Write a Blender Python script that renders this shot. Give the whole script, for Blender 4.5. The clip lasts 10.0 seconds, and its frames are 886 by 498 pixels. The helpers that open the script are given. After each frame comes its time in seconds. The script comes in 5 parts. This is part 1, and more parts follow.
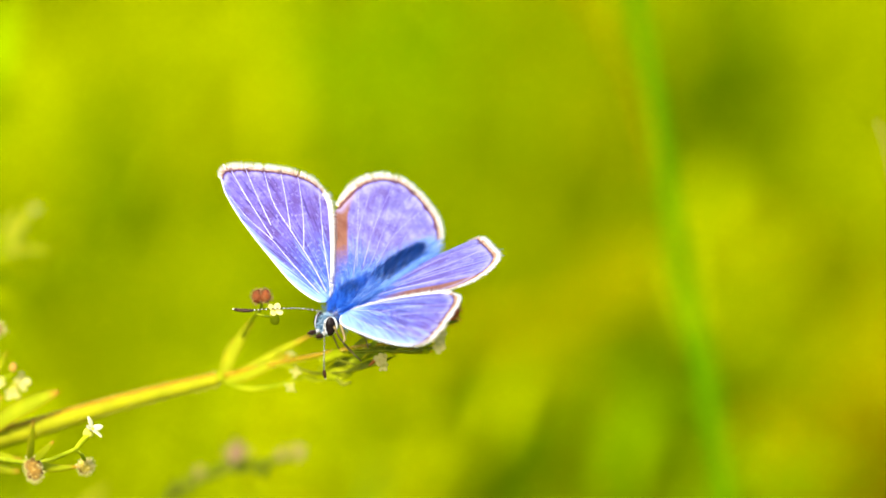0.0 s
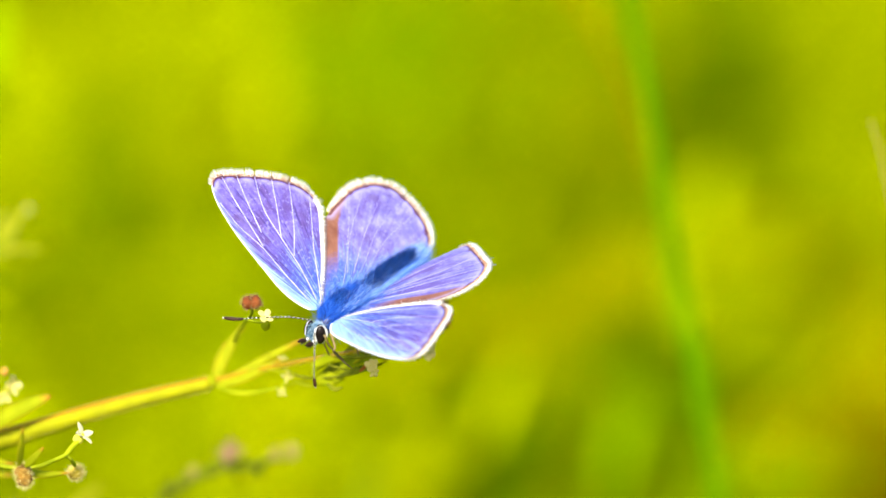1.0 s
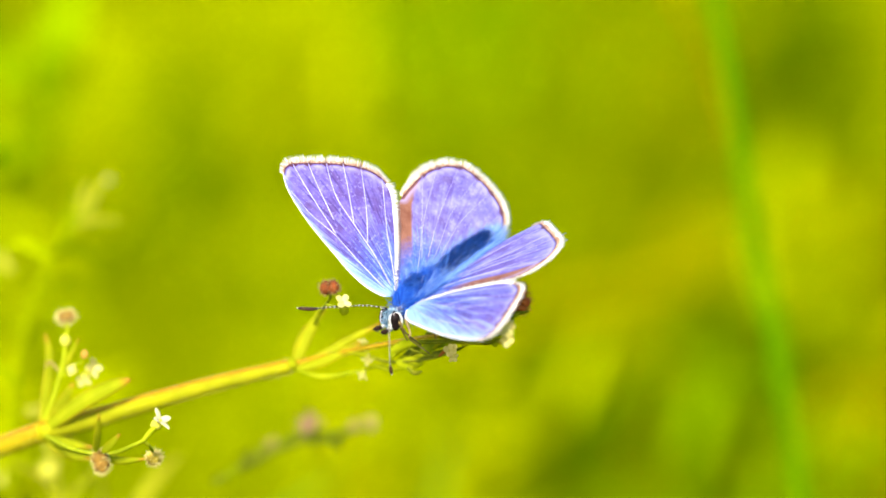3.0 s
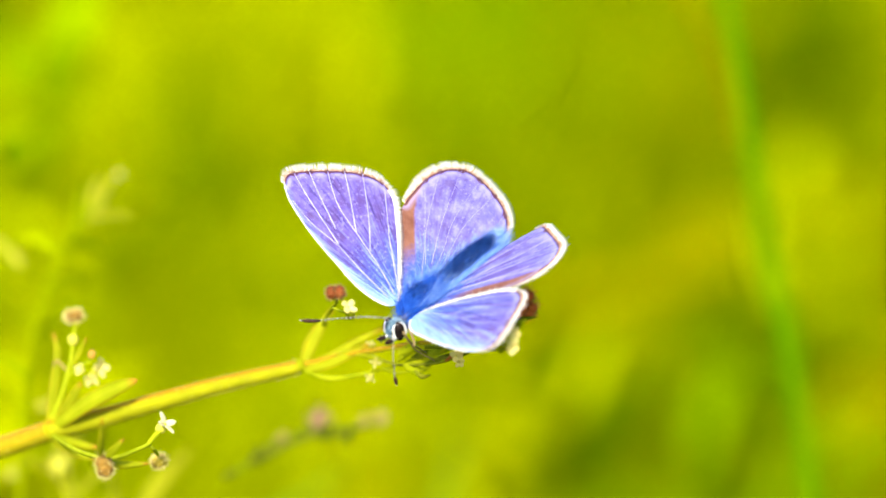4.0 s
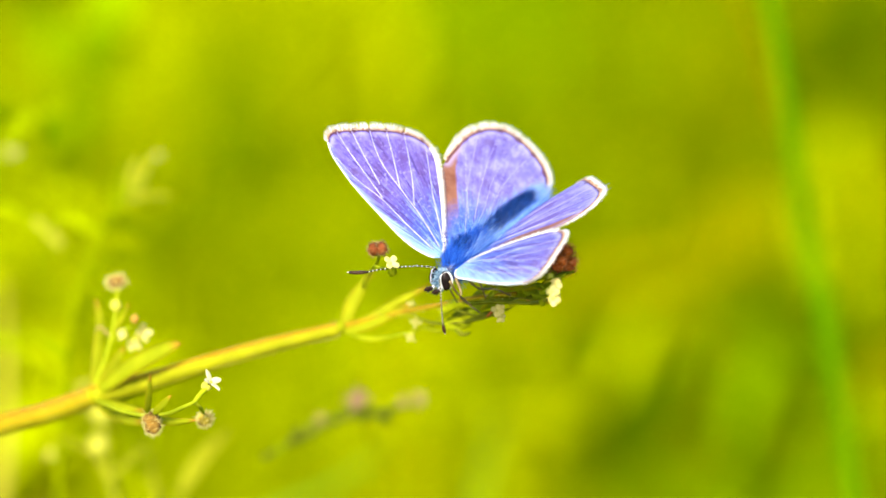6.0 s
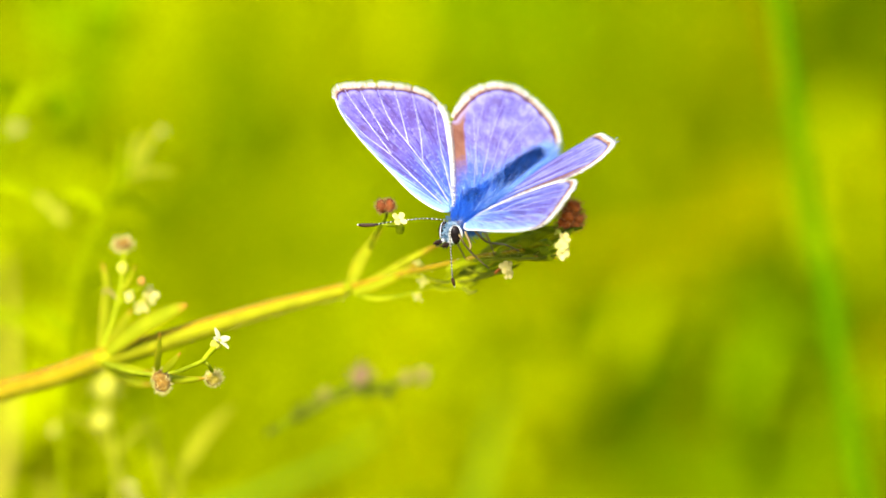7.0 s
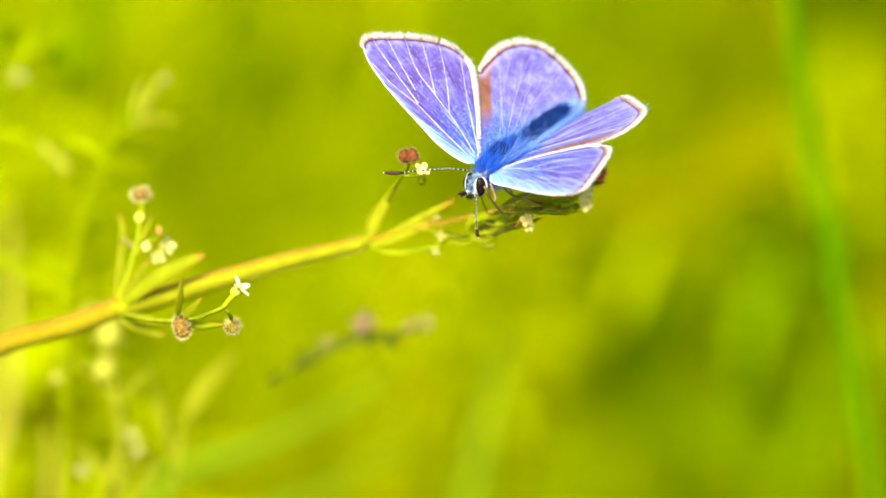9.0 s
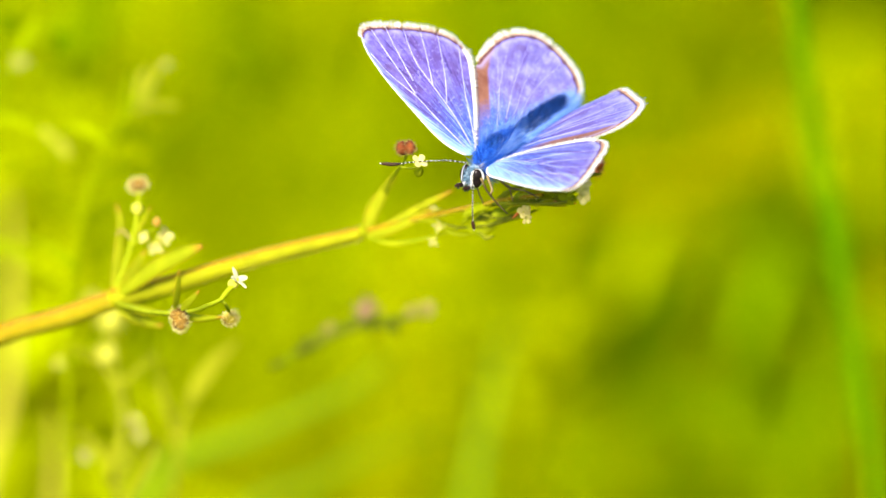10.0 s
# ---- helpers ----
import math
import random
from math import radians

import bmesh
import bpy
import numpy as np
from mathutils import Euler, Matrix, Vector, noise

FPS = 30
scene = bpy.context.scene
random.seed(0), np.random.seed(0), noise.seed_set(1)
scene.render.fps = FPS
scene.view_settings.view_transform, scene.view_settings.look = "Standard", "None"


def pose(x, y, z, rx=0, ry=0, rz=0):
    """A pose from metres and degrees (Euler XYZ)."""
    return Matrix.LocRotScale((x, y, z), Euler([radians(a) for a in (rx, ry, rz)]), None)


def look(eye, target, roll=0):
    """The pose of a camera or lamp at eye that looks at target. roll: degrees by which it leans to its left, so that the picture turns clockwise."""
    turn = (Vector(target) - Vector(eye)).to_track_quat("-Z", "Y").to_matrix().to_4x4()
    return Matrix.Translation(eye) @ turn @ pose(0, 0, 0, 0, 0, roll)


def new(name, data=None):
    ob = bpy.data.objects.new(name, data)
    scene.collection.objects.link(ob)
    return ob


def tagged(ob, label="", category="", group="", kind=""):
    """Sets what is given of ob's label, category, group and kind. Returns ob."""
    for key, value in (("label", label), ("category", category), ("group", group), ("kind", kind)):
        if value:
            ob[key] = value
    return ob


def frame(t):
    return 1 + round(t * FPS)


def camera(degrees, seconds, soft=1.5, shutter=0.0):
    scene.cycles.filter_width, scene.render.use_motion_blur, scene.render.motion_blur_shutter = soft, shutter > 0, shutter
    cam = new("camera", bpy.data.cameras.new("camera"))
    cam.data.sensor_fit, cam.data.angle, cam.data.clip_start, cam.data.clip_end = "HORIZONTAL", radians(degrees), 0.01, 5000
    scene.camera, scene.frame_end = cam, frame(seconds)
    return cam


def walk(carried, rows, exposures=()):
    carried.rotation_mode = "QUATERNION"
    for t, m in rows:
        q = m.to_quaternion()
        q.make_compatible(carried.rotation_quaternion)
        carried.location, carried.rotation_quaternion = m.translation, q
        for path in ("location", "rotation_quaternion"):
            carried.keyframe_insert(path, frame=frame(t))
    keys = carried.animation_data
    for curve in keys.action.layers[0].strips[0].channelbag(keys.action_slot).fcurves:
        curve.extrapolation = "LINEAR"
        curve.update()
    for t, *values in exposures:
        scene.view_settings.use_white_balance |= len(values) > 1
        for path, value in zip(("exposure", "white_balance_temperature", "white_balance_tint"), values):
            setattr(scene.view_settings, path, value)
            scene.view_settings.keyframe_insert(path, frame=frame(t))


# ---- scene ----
# ---- camera ----
LENS, FOCUS = 10.0, 0.448            # degrees across; metres from the lens to the butterfly
EYE = 0.52                           # height of the lens over the ground
cam = camera(LENS, 10.0, 1.6, 0.6)
cam.data.dof.use_dof = True          # long macro lens, wide open
cam.data.dof.focus_distance = 0.447
cam.data.dof.aperture_fstop = 17.2


def stand(yaw, pitch):
    """The camera's pose: it stands still and only turns."""
    return pose(0, 0, EYE, 90 + pitch, 0, yaw)


# seconds: yaw, pitch
TURNS = {
    0.0: (0.000, -14.000),
    0.5: (-0.017, -13.994),
    1.0: (-0.075, -14.004),
    1.5: (-0.062, -14.023),
    2.0: (0.188, -14.090),
    2.2: (0.435, -14.205),
    2.5: (0.693, -14.273),
    4.0: (0.976, -14.377),
    4.2: (1.055, -14.307),
    4.5: (1.136, -14.265),
    4.7: (1.157, -14.307),
    4.8: (1.176, -14.326),
    4.9: (1.240, -14.371),
    5.0: (1.355, -14.405),
    5.2: (1.387, -14.480),
    5.5: (1.498, -14.587),
    5.7: (1.449, -14.533),
    6.8: (1.416, -14.857),
    7.0: (1.470, -14.863),
    7.2: (1.438, -14.985),
    7.5: (1.457, -15.061),
    8.0: (1.457, -15.205),
    8.2: (1.470, -15.259),
    8.5: (1.496, -15.339),
    9.0: (1.502, -15.451),
    9.5: (1.531, -15.544),
    10.0: (1.528, -15.611),
}
EXPOSURE = 1.85
walk(cam, [(t, stand(*a)) for t, a in TURNS.items()], exposures=[(0.0, EXPOSURE), (10.0, EXPOSURE)])

# ---- light ----
SUN_UP, SUN_AZ = 36.0, 196.0         # elevation; bearing of the sun, clockwise from +y
world = bpy.data.worlds.new("sky")
scene.world = world
world.use_nodes = True
sky = world.node_tree.nodes.new("ShaderNodeTexSky")
sky.sky_type, sky.sun_disc = "NISHITA", False
sky.sun_elevation, sky.sun_rotation = radians(SUN_UP), radians(SUN_AZ)
back = world.node_tree.nodes["Background"]
back.inputs["Strength"].default_value = 0.14
world.node_tree.links.new(sky.outputs[0], back.inputs["Color"])
sun = new("sun", bpy.data.lights.new("sun", "SUN"))
sun.data.energy, sun.data.angle, sun.data.color = 4.0, radians(8.0), (1.0, 0.95, 0.86)
toward_sun = Vector((math.sin(radians(SUN_AZ)) * math.cos(radians(SUN_UP)), math.cos(radians(SUN_AZ)) * math.cos(radians(SUN_UP)), math.sin(radians(SUN_UP))))
sun.matrix_world = look(toward_sun * 20, (0, 0, 0))

# ---- materials ----
MM = 0.001


def nodes_of(name):
    m = bpy.data.materials.new(name)
    m.use_nodes = True
    t = m.node_tree
    return m, t, t.nodes["Principled BSDF"]


def link(t, a, b):
    t.links.new(a, b)


def ramp(t, fac, stops):
    r = t.nodes.new("ShaderNodeValToRGB")
    e = r.color_ramp.elements
    while len(e) < len(stops):
        e.new(0.5)
    for el, (p, c) in zip(e, stops):
        el.position, el.color = p, (*c, 1)
    link(t, fac, r.inputs[0])
    return r.outputs[0]


def noise_of(t, scale, detail=3.0, stretch=(1, 1, 1)):
    co = t.nodes.new("ShaderNodeTexCoord")
    mp = t.nodes.new("ShaderNodeMapping")
    mp.inputs["Scale"].default_value = stretch
    n = t.nodes.new("ShaderNodeTexNoise")
    n.inputs["Scale"].default_value, n.inputs["Detail"].default_value = scale, detail
    link(t, co.outputs["Object"], mp.inputs[0])
    link(t, mp.outputs[0], n.inputs["Vector"])
    return n.outputs["Fac"]


def mixed(t, fac, a, b, blend="MIX"):
    n = t.nodes.new("ShaderNodeMix")
    n.data_type, n.blend_type = "RGBA", blend
    for k, v in ((0, fac), (6, a), (7, b)):
        if isinstance(v, (int, float)):
            n.inputs[k].default_value = v
        elif isinstance(v, tuple):
            n.inputs[k].default_value = (*v, 1)
        else:
            link(t, v, n.inputs[k])
    return n.outputs[2]


def bump(t, b, height, strength, dist):
    n = t.nodes.new("ShaderNodeBump")
    n.inputs["Strength"].default_value, n.inputs["Distance"].default_value = strength, dist
    link(t, height, n.inputs["Height"])
    link(t, n.outputs[0], b.inputs["Normal"])


def thin(m, t, b, colour, amount):
    """Lets light through a thin leaf or wing."""
    tr = t.nodes.new("ShaderNodeBsdfTranslucent")
    mx = t.nodes.new("ShaderNodeMixShader")
    mx.inputs[0].default_value = amount
    if isinstance(colour, tuple):
        tr.inputs[0].default_value = (*colour, 1)
    else:
        link(t, colour, tr.inputs[0])
    link(t, b.outputs[0], mx.inputs[1])
    link(t, tr.outputs[0], mx.inputs[2])
    link(t, mx.outputs[0], t.nodes["Material Output"].inputs["Surface"])


def plant_mat(name, dark, light, scale=400.0, rough=0.55, through_it=0.35, island=False, relief=0.15, stretch=(1, 1, 1)):
    m, t, b = nodes_of(name)
    n = noise_of(t, scale, 4.0, stretch)
    col = ramp(t, n, [(0.3, dark), (0.7, light)])
    if island:
        g = t.nodes.new("ShaderNodeNewGeometry")
        col = mixed(t, 0.65, col, ramp(t, g.outputs["Random Per Island"], [(0.0, dark), (1.0, light)]))
    link(t, col, b.inputs["Base Color"])
    b.inputs["Roughness"].default_value = rough
    b.inputs["Specular IOR Level"].default_value = 0.0 if island else 0.004
    if relief:
        bump(t, b, n, relief, 0.0002)
    if through_it:
        thin(m, t, b, col, through_it)
    return m


def attr(t, name):
    a = t.nodes.new("ShaderNodeAttribute")
    a.attribute_name = name
    return a.outputs["Fac"]


def fan(t, across, along, seed):
    """Noise stretched along rays from the wing root."""
    co = t.nodes.new("ShaderNodeTexCoord")
    sp = t.nodes.new("ShaderNodeSeparateXYZ")
    link(t, co.outputs["Object"], sp.inputs[0])

    def calc(op, a, k=None):
        n = t.nodes.new("ShaderNodeMath")
        n.operation = op
        link(t, a, n.inputs[0])
        if k is not None:
            if isinstance(k, float):
                n.inputs[1].default_value = k
            else:
                link(t, k, n.inputs[1])
        return n.outputs[0]
    out = calc("ADD", calc("ABSOLUTE", sp.outputs[0]), 0.0015)
    ang = calc("MULTIPLY", calc("ARCTAN2", sp.outputs[1], out), across)
    vec = t.nodes.new("ShaderNodeCombineXYZ")
    link(t, ang, vec.inputs[0])
    link(t, calc("MULTIPLY", out, along), vec.inputs[1])
    vec.inputs[2].default_value = seed
    n = t.nodes.new("ShaderNodeTexNoise")
    n.inputs["Scale"].default_value, n.inputs["Detail"].default_value = 1.0, 3.0
    link(t, vec.outputs[0], n.inputs["Vector"])
    return n.outputs["Fac"]


def scaled(t, value, factor, add=0.0):
    n = t.nodes.new("ShaderNodeMath")
    n.operation = "MULTIPLY_ADD"
    link(t, value, n.inputs[0])
    n.inputs[1].default_value, n.inputs[2].default_value = factor, add
    return n.outputs[0]


def joined(t, op, a, b):
    n = t.nodes.new("ShaderNodeMath")
    n.operation = op
    link(t, a, n.inputs[0])
    link(t, b, n.inputs[1])
    return n.outputs[0]


def grey(*stops):
    return [(p, (v, v, v)) for p, v in stops]


def wing_mat(name, hind):
    m, t, b = nodes_of(name)
    edge, front, root, tick = attr(t, "edge"), attr(t, "front"), attr(t, "root"), attr(t, "tick")
    grain = noise_of(t, 3600.0, 4.0)
    blotch = noise_of(t, 800.0, 6.0)
    patch = noise_of(t, 130.0, 3.0)
    rays = attr(t, "rays")
    violet = ramp(t, blotch, [(0.3, (0.086, 0.076, 0.24)), (0.50, (0.120, 0.108, 0.325)), (0.70, (0.19, 0.17, 0.44))] if hind else [(0.3, (0.074, 0.044, 0.17)), (0.50, (0.092, 0.066, 0.26)), (0.72, (0.125, 0.098, 0.34))])
    # worn scales show brown in the middle of the wing
    worn = joined(t, "MULTIPLY", ramp(t, patch, grey((0.42, 0.0), (0.62, 0.55))), ramp(t, blotch, grey((0.40, 1.0), (0.60, 0.1))))
    col = mixed(t, worn, violet, (0.085, 0.046, 0.12))
    blue = ramp(t, grain, [(0.3, (0.012, 0.044, 0.24)), (0.7, (0.036, 0.10, 0.36))])
    fine = fan(t, 42.0, 260.0, 3.0 if hind else 8.0)
    reach = joined(t, "ADD", root, scaled(t, fine, -0.5, 0.25))
    col = mixed(t, ramp(t, reach, grey((0.12, 0.0), (0.38 if hind else 0.52, 1.0))), blue, col)
    near = ramp(t, root, grey((0.12, 0.45), (0.45, 0.04)) if hind else grey((0.15, 0.8), (0.65, 0.06)))
    col = mixed(t, mixed(t, ramp(t, fine, grey((0.54, 0.0), (0.66, 1.0))), (0, 0, 0), near), col, (0.28, 0.35, 0.54))
    # dark streaks: shading of the wing's folds put into the colour
    col = mixed(t, ramp(t, fine, grey((0.34, 0.22 if hind else 0.85), (0.48, 0.0))), col, (0.030, 0.018, 0.105))
    # pale scales streaked along the rays, and dusted over the sheet; dark rays paint pleat shade
    col = mixed(t, ramp(t, rays, grey((0.62, 0.0), (0.85, 0.26))), col, (0.20, 0.18, 0.40))
    col = mixed(t, ramp(t, rays, grey((0.2, 0.62), (0.42, 0.0))), col, (0.062, 0.034, 0.15))
    col = mixed(t, ramp(t, grain, grey((0.57, 0.0), (0.70, 0.5))), col, (0.24, 0.22, 0.44))
    col = mixed(t, ramp(t, grain, grey((0.30, 0.4), (0.42, 0.0))), col, (0.05, 0.03, 0.15))
    if hind:
        brown = joined(t, "MULTIPLY", ramp(t, scaled(t, attr(t, "brown"), 1.0, 0.5), grey((0.485, 0.0), (0.512, 1.0))), ramp(t, joined(t, "ADD", root, scaled(t, grain, 0.16, -0.08)), grey((0.13, 0.0), (0.30, 1.0))))
        col = mixed(t, brown, col, ramp(t, blotch, [(0.3, (0.115, 0.042, 0.024)), (0.7, (0.20, 0.088, 0.055))]))
    else:
        # pale costal streaks, broad by the root
        pale = joined(t, "ADD", joined(t, "ADD", front, scaled(t, fine, -0.22, 0.11)), scaled(t, root, 0.11, -0.045))
        col = mixed(t, ramp(t, pale, grey((0.0, 0.8), (0.030, 0.5), (0.075, 0.15), (0.11, 0.0))), col, (0.22, 0.36, 0.62))
    # thin dark line inside the fringe, swelling to a dot where a vein ends, with a pale arc between the dots
    width = ramp(t, tick, grey((0.010, 1.0), (0.042, 0.0)))
    line = joined(t, "SUBTRACT", edge, scaled(t, width, 0.034))
    col = mixed(t, ramp(t, line, grey((0.0, 0.95), (0.014, 0.9), (0.023, 0.0))), col, (0.055, 0.016, 0.03))
    arc = joined(t, "MULTIPLY", ramp(t, edge, grey((0.022, 0.0), (0.036, 0.6), (0.055, 0.3), (0.085, 0.0))), ramp(t, tick, grey((0.03, 0.0), (0.07, 1.0))))
    col = mixed(t, arc, col, (0.27, 0.25, 0.44))
    link(t, col, b.inputs["Base Color"])
    b.inputs["Roughness"].default_value = 0.55
    b.inputs["Specular IOR Level"].default_value = 0.14
    bump(t, b, joined(t, "ADD", grain, scaled(t, fine, 0.8)), 0.4, 0.0001)
    thin(m, t, b, col, 0.18)
    return m


def hair_mat(name, stops, rough=0.6):
    m, t, b = nodes_of(name)
    g = t.nodes.new("ShaderNodeNewGeometry")
    link(t, ramp(t, g.outputs["Random Per Island"], stops), b.inputs["Base Color"])
    b.inputs["Roughness"].default_value, b.inputs["Specular IOR Level"].default_value = rough, 0.1
    return m


def plain_mat(name, dark, light, scale, rough=0.5, relief=0.2, spec=0.4):
    m, t, b = nodes_of(name)
    n = noise_of(t, scale, 4.0)
    link(t, ramp(t, n, [(0.3, dark), (0.7, light)]), b.inputs["Base Color"])
    b.inputs["Roughness"].default_value, b.inputs["Specular IOR Level"].default_value = rough, spec
    bump(t, b, n, relief, 0.0001)
    return m


def stem_mat(name, low, under, over):
    """Square bedstraw stem: yellow-green, red along the ridge that faces up."""
    m, t, b = nodes_of(name)
    a = attr(t, "ridge")
    n = noise_of(t, 500.0, 3.0)
    f = noise_of(t, 1800.0, 3.0)
    green = ramp(t, n, [(0.3, (0.152, 0.156, 0.002)), (0.7, (0.215, 0.205, 0.003))])
    col = mixed(t, ramp(t, joined(t, "ADD", a, scaled(t, f, 0.16, -0.08)), grey((low, under), (0.93, over))), green, (0.26, 0.078, 0.005))
    link(t, col, b.inputs["Base Color"])
    b.inputs["Roughness"].default_value, b.inputs["Specular IOR Level"].default_value = 0.6, 0.02
    bump(t, b, f, 0.3, 0.0002)
    b.inputs["Subsurface Weight"].default_value, b.inputs["Subsurface Scale"].default_value = 0.5, 0.0004
    b.inputs["Subsurface Radius"].default_value = (1.0, 1.0, 0.3)
    return m


def leaf_mat(name, dark, light):
    """Bedstraw leaf: yellow-green, thin red margin and tip."""
    m, t, b = nodes_of(name)
    a, e = attr(t, "along"), attr(t, "across")
    n = noise_of(t, 450.0, 4.0)
    green = ramp(t, n, [(0.3, dark), (0.7, light)])
    col = mixed(t, ramp(t, e, grey((0.0, 0.4), (0.12, 0.0))), green, (0.34, 0.33, 0.02))
    col = mixed(t, ramp(t, joined(t, "ADD", e, scaled(t, n, 0.3, -0.15)), grey((0.84, 0.0), (1.0, 0.5))), col, (0.42, 0.15, 0.01))
    col = mixed(t, ramp(t, a, grey((0.78, 0.0), (0.99, 0.85))), col, (0.42, 0.13, 0.02))
    link(t, col, b.inputs["Base Color"])
    b.inputs["Roughness"].default_value, b.inputs["Specular IOR Level"].default_value = 0.6, 0.03
    bump(t, b, n, 0.2, 0.0002)
    thin(m, t, b, col, 0.4)
    return m


def ground_mat():
    m, t, b = nodes_of("meadow_soil")
    n = noise_of(t, 14.0, 6.0)
    w = noise_of(t, 1.1, 3.0)
    col = mixed(t, w, ramp(t, n, [(0.3, (0.06, 0.072, 0.0)), (0.7, (0.13, 0.14, 0.0))]), (0.10, 0.125, 0.0))
    link(t, col, b.inputs["Base Color"])
    b.inputs["Roughness"].default_value, b.inputs["Specular IOR Level"].default_value = 0.9, 0.03
    bump(t, b, n, 0.6, 0.02)
    return m


FORE, HIND = wing_mat("forewing_scales", False), wing_mat("hindwing_scales", True)
VEIN = plain_mat("wing_vein", (0.17, 0.165, 0.38), (0.32, 0.31, 0.50), 900, 0.6, 0.2, 0.1)
HINDVEIN = plain_mat("hindwing_vein", (0.15, 0.14, 0.36), (0.25, 0.235, 0.47), 900, 0.6, 0.2, 0.1)
FRINGE = hair_mat("wing_fringe", [(0.0, (0.32, 0.25, 0.16)), (0.25, (0.48, 0.44, 0.37)), (1.0, (0.68, 0.66, 0.62))])
TANFRINGE = hair_mat("tan_fringe_base", [(0.0, (0.15, 0.062, 0.032)), (0.5, (0.27, 0.145, 0.085)), (1.0, (0.44, 0.30, 0.20))])
DARKHAIR = hair_mat("black_hair", [(0.0, (0.008, 0.008, 0.01)), (1.0, (0.04, 0.035, 0.035))])
TICK = hair_mat("fringe_tick", [(0.0, (0.05, 0.02, 0.015)), (1.0, (0.16, 0.09, 0.05))])
FUR = hair_mat("blue_fur", [(0.0, (0.002, 0.014, 0.12)), (0.4, (0.005, 0.044, 0.30)), (0.8, (0.012, 0.095, 0.46)), (1.0, (0.06, 0.19, 0.58))])
PALEFUR = hair_mat("pale_side_fur", [(0.0, (0.05, 0.16, 0.46)), (0.6, (0.16, 0.29, 0.60)), (1.0, (0.38, 0.46, 0.66))])
SKYFUR = hair_mat("sky_blue_fur", [(0.0, (0.02, 0.12, 0.50)), (0.6, (0.10, 0.24, 0.62)), (1.0, (0.30, 0.42, 0.70))])
DARKFUR = hair_mat("dark_blue_fur", [(0.0, (0.001, 0.004, 0.025)), (0.7, (0.003, 0.020, 0.11)), (1.0, (0.01, 0.07, 0.32))])
SKIN = plain_mat("dark_blue_skin", (0.004, 0.008, 0.03), (0.008, 0.02, 0.08), 700, 0.5)
FACE = hair_mat("pale_blue_fur", [(0.0, (0.02, 0.07, 0.13)), (0.5, (0.10, 0.20, 0.28)), (1.0, (0.36, 0.42, 0.48))])
BLACK = plain_mat("black_eye", (0.004, 0.003, 0.003), (0.014, 0.008, 0.007), 900, 0.25, 0.05, 0.08)
WHITE = plain_mat("white_scales", (0.42, 0.41, 0.40), (0.56, 0.55, 0.54), 900, 0.6, 0.2, 0.1)
BROWN = plain_mat("brown_club", (0.010, 0.005, 0.003), (0.035, 0.014, 0.006), 900, 0.5, 0.2, 0.08)
BAND = plain_mat("antenna_band", (0.34, 0.31, 0.20), (0.46, 0.43, 0.30), 900, 0.6, 0.2, 0.1)
LEG = plain_mat("tan_leg", (0.06, 0.04, 0.015), (0.20, 0.14, 0.06), 700, 0.6, 0.2, 0.1)
STEM, REDSTEM, LEAF = stem_mat("bedstraw_stem", 0.70, 0.0, 0.62), stem_mat("red_bedstraw_stem", 0.15, 0.12, 0.66), leaf_mat("bedstraw_leaf", (0.19, 0.215, 0.002), (0.27, 0.285, 0.004))
YOUNGLEAF = leaf_mat("young_bedstraw_leaf", (0.215, 0.232, 0.002), (0.31, 0.312, 0.004))
STALK = plant_mat("flower_stalk", (0.20, 0.235, 0.004), (0.29, 0.315, 0.008), 500, through_it=0.2)
# stalk colour darkened to paint the shade under the butterfly
SHADE_STALK = plant_mat("shaded_stalk", (0.085, 0.105, 0.004), (0.21, 0.205, 0.012), 500, through_it=0.2)
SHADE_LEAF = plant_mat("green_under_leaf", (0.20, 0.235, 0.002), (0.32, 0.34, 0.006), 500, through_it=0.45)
# bedstraw leaf darkened to paint the deep shade under the wing
DEEPSHADE_LEAF = plant_mat("deep_shade_leaf", (0.05, 0.075, 0.003), (0.13, 0.14, 0.008), 700, through_it=0.25)
REDLEAF = plant_mat("reddened_leaf", (0.20, 0.05, 0.01), (0.34, 0.13, 0.03), 700, through_it=0.25)
BRACT = plant_mat("bract_green", (0.13, 0.175, 0.004), (0.30, 0.34, 0.01), 900, through_it=0.45)
PALECREAM = plant_mat("yellow_cream_petal", (0.44, 0.37, 0.08), (0.58, 0.50, 0.17), 900, 0.6, 0.25)
DULLCREAM = plant_mat("dull_cream_petal", (0.30, 0.27, 0.05), (0.42, 0.38, 0.12), 900, 0.6, 0.25)
PETAL = plant_mat("cream_petal", (0.48, 0.42, 0.20), (0.60, 0.54, 0.30), 700, 0.6, 0.25)
CREAM = plant_mat("cream_bud", (0.44, 0.35, 0.09), (0.60, 0.50, 0.18), 700, 0.6, 0.2)
BUD = plant_mat("yellow_bud", (0.34, 0.33, 0.02), (0.52, 0.48, 0.06), 700, 0.6, 0.25)
BURR = plain_mat("brown_burr", (0.055, 0.027, 0.003), (0.22, 0.12, 0.016), 1900, 0.8, 1.0, 0.1)
REDBURR = plain_mat("red_burr", (0.045, 0.010, 0.002), (0.17, 0.042, 0.008), 900, 0.8, 0.6, 0.1)
RUSTBURR = plain_mat("rust_burr", (0.15, 0.022, 0.003), (0.42, 0.10, 0.015), 900, 0.8, 0.6, 0.1)
REDBRISTLE = hair_mat("red_bristles", [(0.0, (0.16, 0.035, 0.008)), (1.0, (0.46, 0.19, 0.06))])
